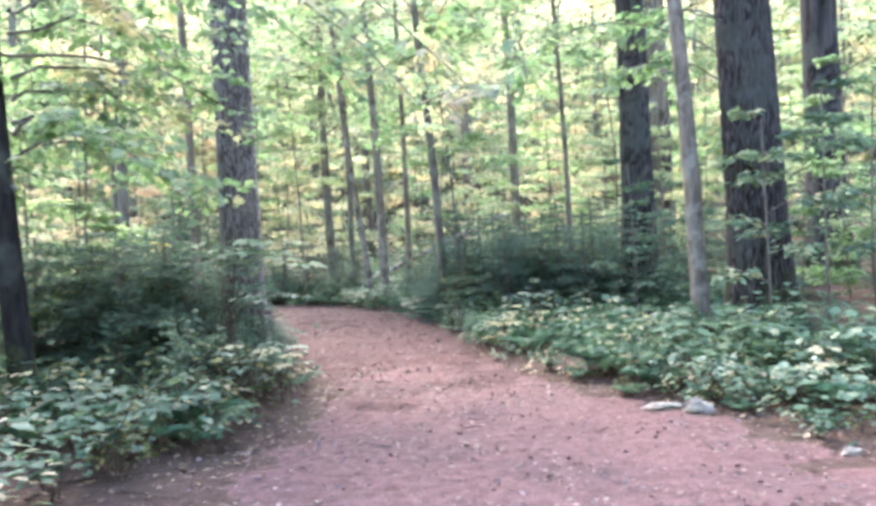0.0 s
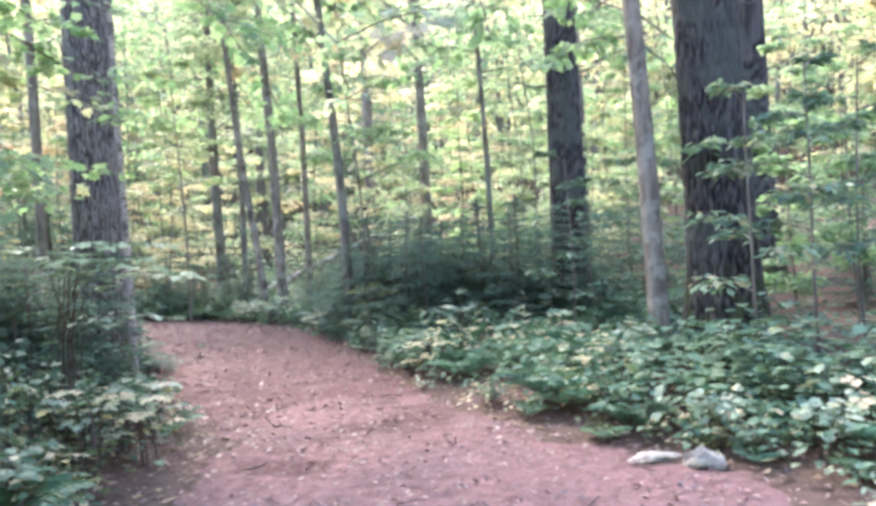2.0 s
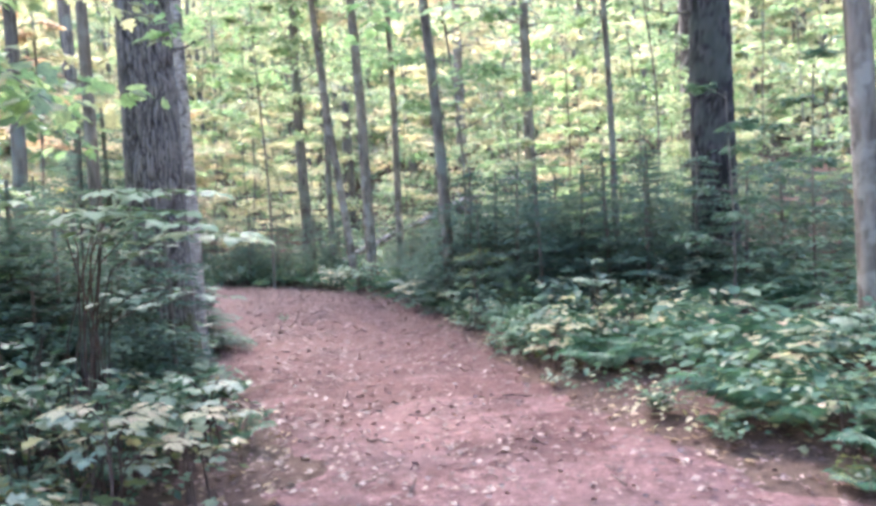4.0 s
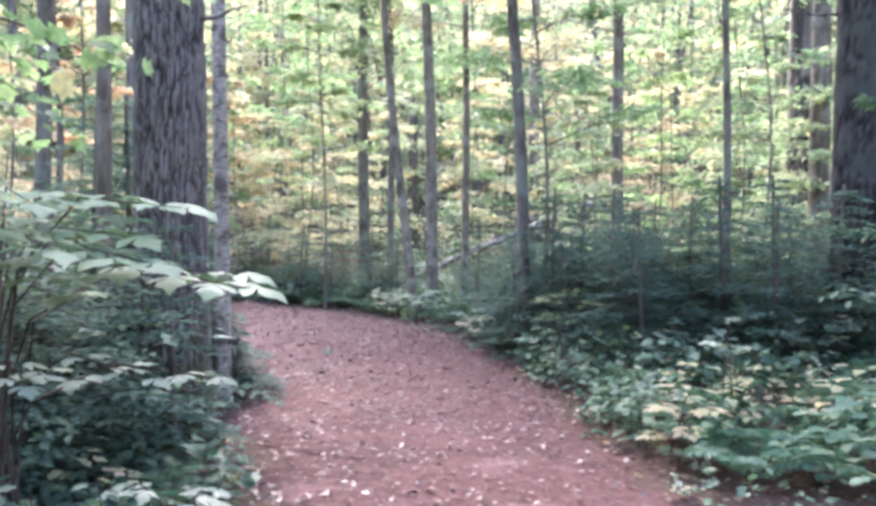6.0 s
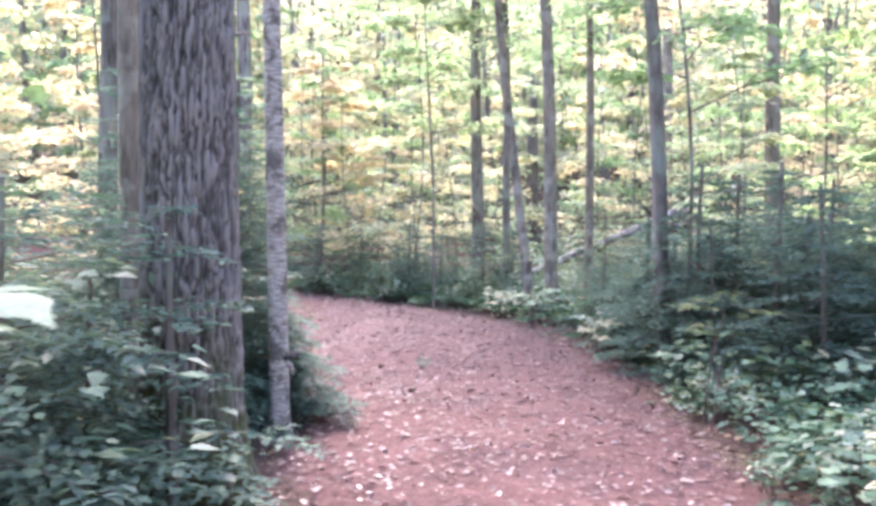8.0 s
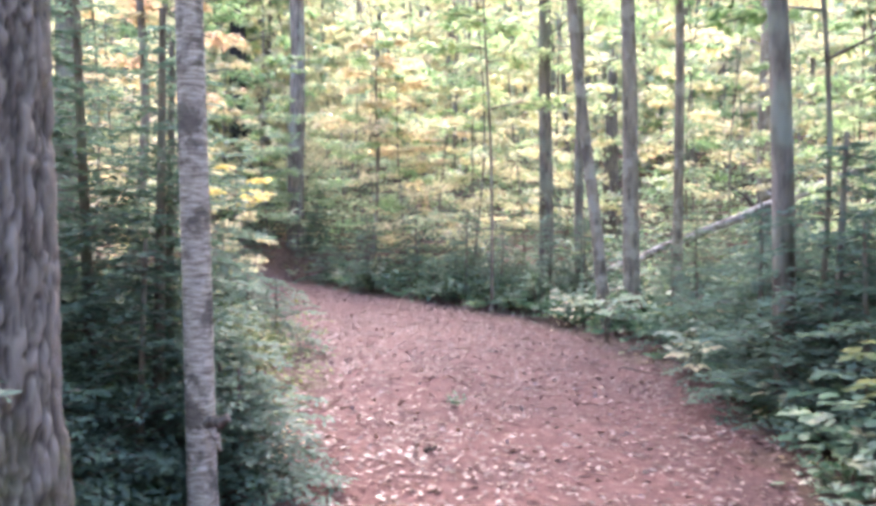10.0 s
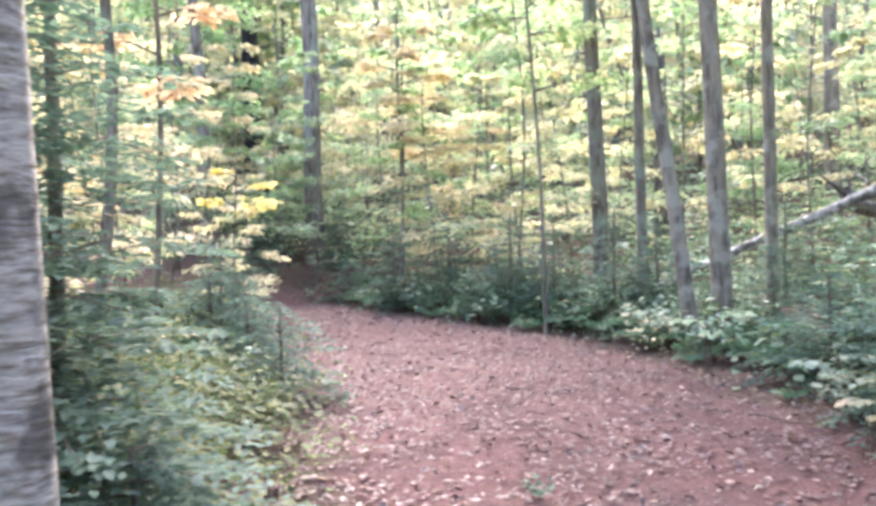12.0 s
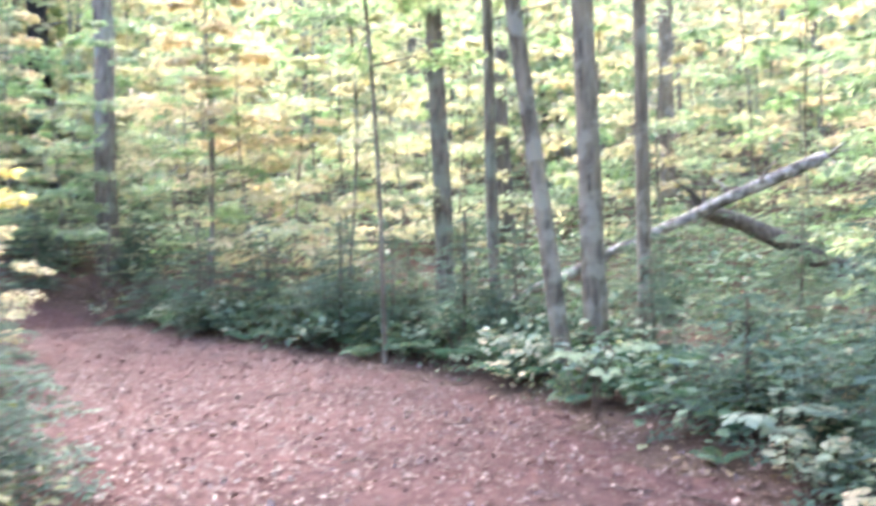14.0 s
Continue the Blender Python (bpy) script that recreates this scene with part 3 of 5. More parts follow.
tree("crooked_tree", "thin crooked dark trunk behind hemlocks", -7.4, 17.7, 0.065, 9, BROWN_BARK, LEAF_AUTUMN, (0.03, 0), (4.0, 10, 1.8, 0.13, 30), 10, 26, 0, 41, 0.12)
tree("young_maple", "slim dark trunk behind the pine", -3.65, 12.07, 0.07, 11, GREY_BARK, LEAF_GREEN, (-0.02, 0), (5.2, 18, 2.0, 0.13, 40), 10, 18, 0, 43, 0.02)
tree("young_maple", "thin brown trunk among saplings", -2.6, 24.3, 0.09, 10, BROWN_BARK, LEAF_MIX, (-0.02, 0), (4.0, 16, 2.0, 0.14, 44), 10, 18, 0, 45, 0.03)
tree("young_oak", "slim dark trunk in the woods", -6.0, 15.2, 0.11, 11, BROWN_BARK, LEAF_MIX, (0.0, 0), (6.5, 16, 2.2, 0.14, 36), 10, 18, 0, 47, 0.02)
tree("young_oak", "grey trunk behind the thick oak", 5.6, 20.5, 0.2, 13, GREY_BARK, LEAF_MIX, (0, 0), (5.0, 18, 2.6, 0.16, 44), 12, 18, 0, 49, 0.01)

tree("orange_maple", "young maple with orange autumn leaves in level sprays", -8.0, 27.4, 0.05, 6.0, BROWN_BARK, LEAF_ORANGE, (0.02, 0), (2.6, 15, 1.7, 0.12, 40), 8, 18, 0, 53, 0.05)
tree("orange_maple", "young maple with pale orange leaves behind the birch", -7.4, 18.6, 0.04, 5.5, BROWN_BARK, LEAF_ORANGE, (0.03, 0), (2.8, 10, 1.1, 0.11, 30), 8, 18, 0, 55, 0.05)
tree("yellow_sapling", "thin sapling with bright yellow leaves over the trail", -7.5, 20.3, 0.018, 2.3, BROWN_BARK, LEAF_YELLOW, (0.06, 0), (1.6, 5, 0.75, 0.1, 12), 6, 12, 0, 57, 0.03)

# broken snag
snag = thing("broken_snag", -2.76, 31.9, ground_z(-2.76, 31.9))
tagged(snag, "tall broken dead trunk with a jagged top", "dead tree")
s = Soup()
trunk_mesh(s, 0.26, 5.2, (0, 0), 16, 16, 0.3, 0, 0.02, 60)
part("trunk", s, DEAD_WOOD, snag)
for k in range(7):
    a = k * 0.9
    s = Soup()
    tube(s, [(0.1 * math.cos(a), 0.1 * math.sin(a), 5.0), (0.11 * math.cos(a), 0.11 * math.sin(a), 5.3 + 0.12 * (k % 3))], [0.05, 0.008], 5)
    part("splinter", s, DEAD_WOOD, snag)

# maple beside the trail whose limbs arch over it
maple = thing("maple_tree", -3.75, 7.15, ground_z(-3.75, 7.15))
tagged(maple, "dark leaning maple with light green limbs arching over the trail", "tree")
s = Soup()
trunk_mesh(s, 0.12, 8.5, (-0.06, 0.02), 14, 24, 0.3, 0, 0.03, 61)
part("trunk", s, DARK_BARK, maple)
mr = np.random.default_rng(62)
MAPLE_BOUGHS = [((0.0, 0.1, 3.6), (3.1, 1.9, 2.75), 0.9), ((0.0, 0.1, 4.4), (3.9, 2.6, 2.8), 0.9), ((-0.1, 0.1, 5.0), (4.6, 3.4, 3.35), 0.8), ((0, 0, 3.0), (0.9, 1.9, 2.9), 0.3), ((0, 0, 2.6), (0.4, 2.6, 2.3), 0.3), ((0, 0, 3.4), (-1.0, 2.4, 3.1), 0.3),
         ((0, 0, 4.2), (1.3, 3.2, 3.9), 0.4), ((0, 0, 2.2), (-1.3, 1.6, 2.1), 0.2), ((0, 0, 5.6), (1.5, 1.5, 5.6), 0.5), ((0, 0, 6.4), (-1.5, -0.5, 6.6), 0.4), ((0, 0, 3.2), (1.7, 2.7, 2.75), 0.35),
         ((0, 0, 5.2), (3.65, -1.1, 2.4), 0.35), ((0, 0, 5.4), (4.5, -0.6, 2.8), 0.6), ((0, 0, 5.0), (4.1, -0.9, 2.5), 0.5), ((0, 0, 2.3), (1.5, 0.9, 1.95), 0.25), ((0, 0, 2.5), (1.0, -0.5, 2.35), 0.2), ((0, 0, 2.8), (0.6, 1.2, 2.9), 0.2), ((0, 0, 3.2), (-0.9, -0.5, 3.2), 0.2), ((0, 0, 3.6), (1.0, -0.2, 3.5), 0.25), ((0, 0, 2.0), (-1.2, 0.8, 2.2), 0.15), ((0, 0, 2.6), (-0.7, 1.6, 2.5), 0.2), ((0, 0, 3.9), (-0.3, 1.6, 4.0), 0.25), ((0, 0, 3.4), (1.3, 1.5, 3.3), 0.3)]
for n, (a, b, bow) in enumerate(MAPLE_BOUGHS):
    line = bent(a, b, (0, 0, bow), 9, 0.03, mr)
    w, c = Soup(), Soup()
    tube(w, line, np.linspace(0.018, 0.004, 9), 5, False)
    spray(c, line[4:], 46, 0.11, 0.2, 0.35, LOBED, mr, wide=1.0)
    for k in range(7):
        st = line[3 + (k % 6)]
        tip = st + np.array([mr.uniform(-0.4, 0.7), mr.uniform(-0.6, 0.8), mr.uniform(-0.45, 0.05)])
        tw = bent(st, tip, (0, 0, 0.05), 4, 0, mr)
        tube(w, tw, [0.008, 0.006, 0.004, 0.003], 3, False)
        spray(c, tw, 22, 0.11, 0.14, 0.35, LOBED, mr, wide=1.0)
    bough = part("bough", w, BROWN_BARK, maple)
    part("foliage", c, (LEAF_GREEN, LEAF_GREEN, LEAF_MIX, LEAF_GREEN, LEAF_AUTUMN)[(n + 1) % 5], bough)

# drooping maple limb in front of the dark trunks
maple2 = thing("maple_sapling", 4.9, 12.2, ground_z(4.9, 12.2))
tagged(maple2, "slender maple with broad light green leaves hanging over the trail", "tree")
s = Soup()
trunk_mesh(s, 0.045, 6.5, (-0.12, -0.05), 8, 16, 0.2, 0, 0.03, 63)
part("trunk", s, BROWN_BARK, maple2)
for a, b, bow in [((-0.4, -0.2, 3.3), (-2.5, -1.3, 3.35), 0.5), ((-0.5, -0.2, 3.9), (-3.6, -0.9, 3.9), 0.5), ((-0.55, -0.2, 4.5), (-2.2, 0.6, 4.3), 0.4), ((-0.6, -0.3, 5.0), (-4.4, 0.2, 4.6), 0.5), ((-0.3, -0.1, 2.6), (0.9, -1.4, 2.5), 0.2), ((-0.3, -0.1, 2.9), (-1.2, -2.2, 2.2), 0.2)]:
    line = bent(a, b, (0, 0, bow), 8, 0.03, mr)
    w, c = Soup(), Soup()
    tube(w, line, np.linspace(0.018, 0.005, 8), 4, False)
    spray(c, line[3:], 36, 0.12, 0.2, 0.4, LOBED, mr, wide=1.0)
    for k in range(6):
        st = line[2 + k]
        tip = st + np.array([mr.uniform(-0.6, 0.3), mr.uniform(-0.6, 0.6), mr.uniform(-0.4, 0.05)])
        tw = bent(st, tip, (0, 0, 0.05), 4, 0, mr)
        tube(w, tw, [0.007, 0.005, 0.004, 0.003], 3, False)
        spray(c, tw, 20, 0.12, 0.14, 0.4, LOBED, mr, wide=1.0)
    bough = part("bough", w, BROWN_BARK, maple2)
    part("foliage", c, LEAF_GREEN, bough)


# ---- understorey saplings: a few built, then copied ----
def sapling(seed, tall, reach, leaf_mat, leaf, label, count=16, per=22, start=0.16, twigs=True):
    r = np.random.default_rng(seed)
    t = thing("understorey_sapling")
    tagged(t, label, "sapling", "understorey saplings")
    s, w, c = Soup(), Soup(), Soup()
    ax, _ = trunk_mesh(s, 0.010 + 0.003 * tall, tall, (r.normal(0, 0.05), r.normal(0, 0.05)), 5, 12, 0.2, 0, 0.09, seed)
    crown_of(c, w, ax, tall * start, count, reach, leaf * 1.3, per * 2, r, droop=0.25, level=0.08, limb=0.010, sub=3, shape=CHIP, twigs=twigs)
    part("trunk", s, BROWN_BARK, t)
    part("branchwork", w, BROWN_BARK, t)
    part("crown", c, leaf_mat, t)
    return t


PROTO = [sapling(201, 5.5, 1.5, LEAF_GREEN, 0.11, "leafy green sapling of the understorey"),
         sapling(202, 4.2, 1.4, LEAF_MIX, 0.11, "yellow-green beech sapling of the understorey"),
         sapling(203, 6.5, 1.7, LEAF_MIX, 0.12, "tall yellow-green sapling of the understorey"),
         sapling(204, 5.0, 1.5, LEAF_AUTUMN, 0.11, "golden autumn sapling of the understorey"),
         sapling(205, 3.0, 1.2, LEAF_GREEN, 0.10, "low green sapling of the understorey", 11, 30, 0.12),
         sapling(206, 7.5, 1.9, LEAF_AUTUMN, 0.13, "tall golden autumn sapling of the understorey", 16, 22, 0.26),
         sapling(207, 6.0, 2.0, LEAF_MIX, 0.2, "yellow-green sapling deeper in the woods", 12, 14, 0.15, False),
         sapling(208, 7.0, 2.2, LEAF_AUTUMN, 0.21, "golden sapling deeper in the woods", 12, 14, 0.15, False),
         sapling(209, 6.0, 2.0, LEAF_GREEN, 0.2, "green sapling deeper in the woods", 12, 14, 0.15, False),
         sapling(210, 2.9, 1.1, LEAF_SHRUB, 0.1, "low dark green sapling in front of dark trunks", 9, 13, 0.3)]
SPOTS = []


def room(x, y, gap):
    return all((x - a) ** 2 + (y - b) ** 2 > gap * gap for a, b in SPOTS)


def scatter(n, x0, x1, y0, y1, kinds, gap=1.1, clear=0.9, size=(0.8, 1.25), seed=0, keep=None):
    r = np.random.default_rng(seed)
    made = 0
    for _ in range(n * 30):
        if made >= n:
            break
        x, y = r.uniform(x0, x1), r.uniform(y0, y1)
        if (-4.5 < x < 3.5 and 22.5 < y < 27.5) or math.hypot(x + 2.8, y - 12.3) < 3.0:
            continue
        if float(off_trail(x, y)) < clear or not room(x, y, gap) or (keep and not keep(x, y)):
            continue
        SPOTS.append((x, y))
        p = PROTO[int(r.choice(kinds))]
        k = r.uniform(*size)
        copy_thing(p, pose(x, y, ground_z(x, y) - 0.03, 0, 0, r.uniform(0, 360)) @ Matrix.Diagonal((k, k, k * r.uniform(0.9, 1.15), 1)))
        made += 1


scatter(40, -16, 14, 25, 34, [0, 1, 2, 3, 3], 1.3, 1.0, (0.8, 1.25), 1)
scatter(50, -32, 28, 34, 50, [6, 7, 7, 8], 1.7, 1.0, (1.0, 1.6), 2)
scatter(15, -13, -4.6, 7, 14, [0, 1, 4, 0], 1.1, 1.6, (0.8, 1.15), 3)
scatter(18, -22, -8, 17, 32, [1, 3, 3, 3], 1.4, 1.2, (0.9, 1.3), 4)
scatter(16, 5.0, 13, 7, 22, [4, 1, 0, 4], 1.3, 1.2, (0.6, 1.0), 5)
scatter(12, 1.2, 7, 18.5, 26, [4, 1, 0, 2], 1.2, 1.2, (0.7, 1.0), 6)
scatter(10, -7.5, -4.2, 4, 11, [0, 0, 4], 1.0, 1.3, (0.7, 0.95), 7)
scatter(14, -14, 14, -14, -2, [6, 7, 8], 1.7, 1.2, (1.0, 1.5), 8)
scatter(13, 9, 26, -2, 30, [6, 7, 8], 1.7, 1.2, (1.0, 1.5), 9)
scatter(10, -28, -12, -4, 18, [6, 7, 8], 1.7, 1.2, (1.0, 1.5), 10)
for i, p in enumerate(PROTO):
    x, y = [(-4.9, 10.6), (-6.9, 12.2), (-5.0, 25.5), (-7.2, 27.6), (6.6, 11.6), (-9.5, 31.5), (4, 38), (-7, 40), (12, 36), (4.3, 8.9)][i]
    p.matrix_world = pose(x, y, ground_z(x, y) - 0.03, 0, 0, 40 * i)


for x, y, k, i in [(3.5, 8.6, 0.9, 9), (5.0, 9.2, 1.0, 9), (2.95, 12.3, 0.85, 9), (5.6, 12.6, 0.9, 4), (4.4, 13.4, 1.0, 9), (-8.2, 21.6, 0.5, 3), (-9.6, 23.0, 0.6, 3), (-10.6, 21.4, 0.8, 3), (-13.2, 26.4, 0.8, 5), (-6.4, 27.6, 0.8, 3), (-12.6, 29.8, 0.7, 0), (-14.6, 30.2, 0.8, 0), (-9.2, 33.0, 1.0, 8), (-12.0, 34.5, 1.0, 7)]:
    copy_thing(PROTO[i], pose(x, y, ground_z(x, y) - 0.03, 0, 0, 50 * x) @ Matrix.Diagonal((k, k, k, 1)))


# ---- far woods: trunks and leaves closing the view on the slope ----
r = np.random.default_rng(77)
far_t, far_gold, far_green = Soup(), Soup(), Soup()
for n in range(640):
    a, d = r.uniform(-1.25, 0.95) if n % 5 else r.uniform(0.95, 5.0), r.uniform(34, 85)
    x, y = -1 + d * math.sin(a), 12 + d * math.cos(a)
    if float(off_trail(x, y)) < 1.5:
        continue
    z, rad, tall = ground_z(x, y), r.uniform(0.06, 0.22), r.uniform(0.28, 0.42) * d
    tube(far_t, [(x, y, z - 0.3), (x + r.normal(0, 0.3), y, z + tall * 0.4), (x + r.normal(0, 0.7), y + r.normal(0, 0.3), z + tall)], [rad, rad * 0.8, rad * 0.3], 6, False)
    k = 290
    zz = z + tall * r.uniform(0.04, 1.0, k)
    rr = 3.4 * r.uniform(0, 1, k) ** 0.5
    aa = r.uniform(0, 6.28, k)
    base = np.stack([x + rr * np.cos(aa), y + rr * np.sin(aa), zz], 1)
    leaves(far_green if n % 3 == 0 else far_gold, base, r.normal(0, 1, (k, 3)) * (1, 1, 0.4), r.normal(0, 0.65, (k, 3)) + (0, 0, 1), r.uniform(0.3, 0.75, k), r.uniform(0.3, 0.6, k), CHIP)
tagged(new("far_trunks", far_t.mesh("far_trunks", BROWN_BARK)), "many dim trunks far off on the wooded slope", "woods", kind="stuff")
tagged(new("far_foliage", far_gold.mesh("far_foliage", LEAF_AUTUMN)), "golden foliage of the far woods", "foliage", kind="stuff")
tagged(new("far_foliage", far_green.mesh("far_foliage", LEAF_MIX)), "yellow-green foliage of the far woods", "foliage", kind="stuff")


# emissive ring closing the distance: haze and brightness of far woods painted into its glow
GLOWING_HAZE, hz, hz_out = material("glowing_painted_haze")
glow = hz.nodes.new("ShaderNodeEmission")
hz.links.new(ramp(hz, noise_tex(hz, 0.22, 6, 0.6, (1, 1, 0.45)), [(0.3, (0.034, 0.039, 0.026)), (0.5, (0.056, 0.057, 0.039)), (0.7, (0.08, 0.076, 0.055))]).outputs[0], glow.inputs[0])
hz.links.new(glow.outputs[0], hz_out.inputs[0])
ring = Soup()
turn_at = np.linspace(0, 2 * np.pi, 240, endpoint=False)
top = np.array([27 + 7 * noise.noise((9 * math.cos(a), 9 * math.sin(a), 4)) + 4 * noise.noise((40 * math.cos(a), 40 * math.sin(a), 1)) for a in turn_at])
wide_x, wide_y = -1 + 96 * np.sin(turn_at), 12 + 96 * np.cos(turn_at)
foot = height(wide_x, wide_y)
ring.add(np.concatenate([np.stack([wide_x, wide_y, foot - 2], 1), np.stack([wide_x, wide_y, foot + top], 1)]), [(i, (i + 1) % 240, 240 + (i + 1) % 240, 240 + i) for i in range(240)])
tagged(new("backdrop", ring.mesh("backdrop", GLOWING_HAZE)), "glowing backdrop ring painted as a hazy yellow-green wooded hillside", "backdrop", kind="structure")


# ---- hemlocks ----
def hemlock(seed, tall, reach, boughs, label, taper=0.8):
    r = np.random.default_rng(seed)
    t = thing("hemlock")
    tagged(t, label, "conifer", "young hemlocks")
    s, w, c = Soup(), Soup(), Soup()
    ax, _ = trunk_mesh(s, 0.012 + 0.011 * tall, tall, (r.normal(0, 0.02), r.normal(0, 0.02)), 7, 10, 0.2, 0, 0.01, seed)
    for n in range(boughs):
        f = ((n + r.uniform(0, 1)) / boughs) ** 1.15
        z = tall * (0.06 + 0.92 * f)
        far = reach * (1.02 - f) ** taper * r.uniform(0.65, 1.1) + 0.08
        ang = n * 2.4 + r.normal(0, 0.3)
        out = np.array([math.cos(ang), math.sin(ang), 0])
        root = np.array([np.interp(z, ax[:, 2], ax[:, 0]), np.interp(z, ax[:, 2], ax[:, 1]), z])
        line = bent(root, root + out * far + (0, 0, r.uniform(-0.22, 0.1) * far), (0, 0, 0.1 * far), 7, 0.01, r)
        tube(w, line[::3], np.linspace(0.007, 0.002, 3), 3, False)
        side = np.array([-math.sin(ang), math.cos(ang), 0])
        twigs = max(6, int(far * 22))
        for k in range(twigs):
            q = (k + 0.6) / twigs
            st = np.array([np.interp(q * 6, range(7), line[:, j]) for j in range(3)])
            ln = far * 0.42 * (1.05 - q) * r.uniform(0.7, 1.2) + 0.06
            way = side * (1 if k % 2 else -1) * 0.8 + out * 0.75 + (0, 0, r.uniform(-0.35, 0.05))
            way /= np.linalg.norm(way)
            m = max(5, int(ln / 0.043))
            u = np.linspace(0.05, 1, m)
            base = st + way * ln * u[:, None]
            sgn = np.where(np.arange(m) % 2 == 0, 1.0, -1.0)[:, None]
            across = np.cross(way, (0, 0, 1.0))
            leaves(c, base, across * sgn + way * 0.5 + r.normal(0, 0.12, (m, 3)), np.array([0, 0, 1.0]) + r.normal(0, 0.25, (m, 3)), np.full(m, 0.074) * r.uniform(0.8, 1.3, m), np.full(m, 0.046), CHIP)
    part("trunk", s, BROWN_BARK, t)
    part("branchwork", w, BROWN_BARK, t)
    part("needle_foliage", c, NEEDLE, t)
    return t


HEM = [hemlock(301, 1.9, 0.9, 48, "young dark green hemlock with feathery boughs"), hemlock(302, 1.0, 0.75, 34, "low dark green hemlock bush"), hemlock(303, 3.3, 1.2, 66, "bushy dark green hemlock beside the trail"), hemlock(304, 1.7, 0.85, 9, "sparse young hemlock with a few level boughs"),
       hemlock(305, 1.55, 1.15, 44, "spreading dark green hemlock with level layered boughs", 0.32)]
HEM_SPOTS = [(2, -3.9, 13.15, 0.85), (2, -4.6, 13.9, 0.8), (2, -3.45, 13.1, 0.8), (0, 2.2, 14.7, 1.1), (0, 2.9, 15.1, 1.1), (0, 1.7, 16.2, 1.0), (0, 3.5, 13.3, 0.9), (0, -2.95, 10.6, 0.65), (0, 0.5, 15.4, 0.8), (0, -2.3, 22.6, 0.75), (0, -4.7, 23.9, 0.9), (0, -3.3, 12.75, 0.75), (2, -4.2, 12.9, 0.85), (1, -2.95, 13.15, 0.75), (1, -3.2, 11.95, 0.55), (0, -10.6, 29.6, 0.75), (0, -12.9, 30.6, 0.8), (0, -14.2, 31.8, 1.0), (1, -11.4, 31.2, 1.1), (1, -9.0, 26.9, 0.9), (1, -7.6, 20.6, 1.0), (0, -9.0, 22.6, 0.8), (1, -6.9, 19.0, 1.1), (1, -11.3, 25.2, 1.0), (0, 3.2, 14.2, 1.0), (0, 1.2, 15.0, 0.85), (1, 0.35, 17.3, 1.2), (0, -0.9, 21.6, 0.6), (0, -7.3, 25.4, 0.9), (2, -5.2, 14.0, 0.65), (2, -3.75, 13.6, 0.78), (1, -3.2, 13.35, 0.85), (1, -3.25, 12.2, 0.8), (1, -5.2, 17.6, 0.9), (1, -6.0, 18.3, 0.9), (0, -7.2, 19.6, 0.8), (1, -6.6, 16.6, 0.9),
             (0, 2.5, 13.9, 0.95), (0, 1.9, 15.2, 1.0), (0, 0.75, 16.1, 1.1), (2, 1.5, 17.6, 0.62), (0, 0.15, 18.6, 0.9), (1, 1.0, 19.6, 1.3), (0, -2.95, 22.9, 0.85), (0, -3.9, 23.4, 0.75), (0, -6.4, 26.0, 0.95), (1, -5.2, 25.0, 1.1), 
             (0, -3.3, 9.6, 0.9), (1, -2.85, 8.9, 1.0), (0, -3.9, 8.9, 0.85), (1, -3.6, 10.6, 1.2), (0, 3.0, 18.6, 0.9), (0, -0.6, 24.5, 0.8), (0, 0.9, 22.9, 0.8), (0, -12.0, 28.3, 0.9), (2, -4.9, 12.3, 0.65), (0, -15.5, 32.6, 1.0), (0, 6.0, 14.5, 0.8),
             (4, -2.85, 9.3, 0.92), (4, -3.5, 8.8, 1.0), (4, -3.9, 9.9, 1.1), (4, -3.2, 10.3, 1.05), (4, -4.6, 9.0, 1.1), (4, -4.7, 10.8, 1.2), (0, -3.2, 8.4, 0.6), (3, -2.5, 10.6, 0.95),
             (0, 0.35, 15.9, 1.15), (0, 0.95, 15.0, 1.1), (4, 1.6, 15.5, 1.0), (0, 1.2, 14.2, 0.95), (0, -0.05, 17.2, 0.9), (1, -0.6, 19.3, 1.0), 
             (4, 2.6, 16.6, 1.1), (4, 3.6, 16.4, 1.1), (4, 0.7, 16.7, 1.0), (4, 0.25, 17.9, 0.95), (1, 0.0, 16.3, 0.9), (4, 1.9, 18.9, 1.1), (4, 5.2, 16.0, 1.2)]
for n, (i, x, y, k) in enumerate(HEM_SPOTS):
    m = pose(x, y, ground_z(x, y) - 0.02, 0, 0, 77 * n) @ Matrix.Diagonal((k, k, k, 1))
    copy_thing(HEM[i], m)
for i, p in enumerate(HEM):
    x, y = [(7.6, 12.9), (6.9, 16.2), (10.5, 15.5), (8.6, 14.2), (7.4, 18.4)][i]
    p.matrix_world = pose(x, y, ground_z(x, y) - 0.02)


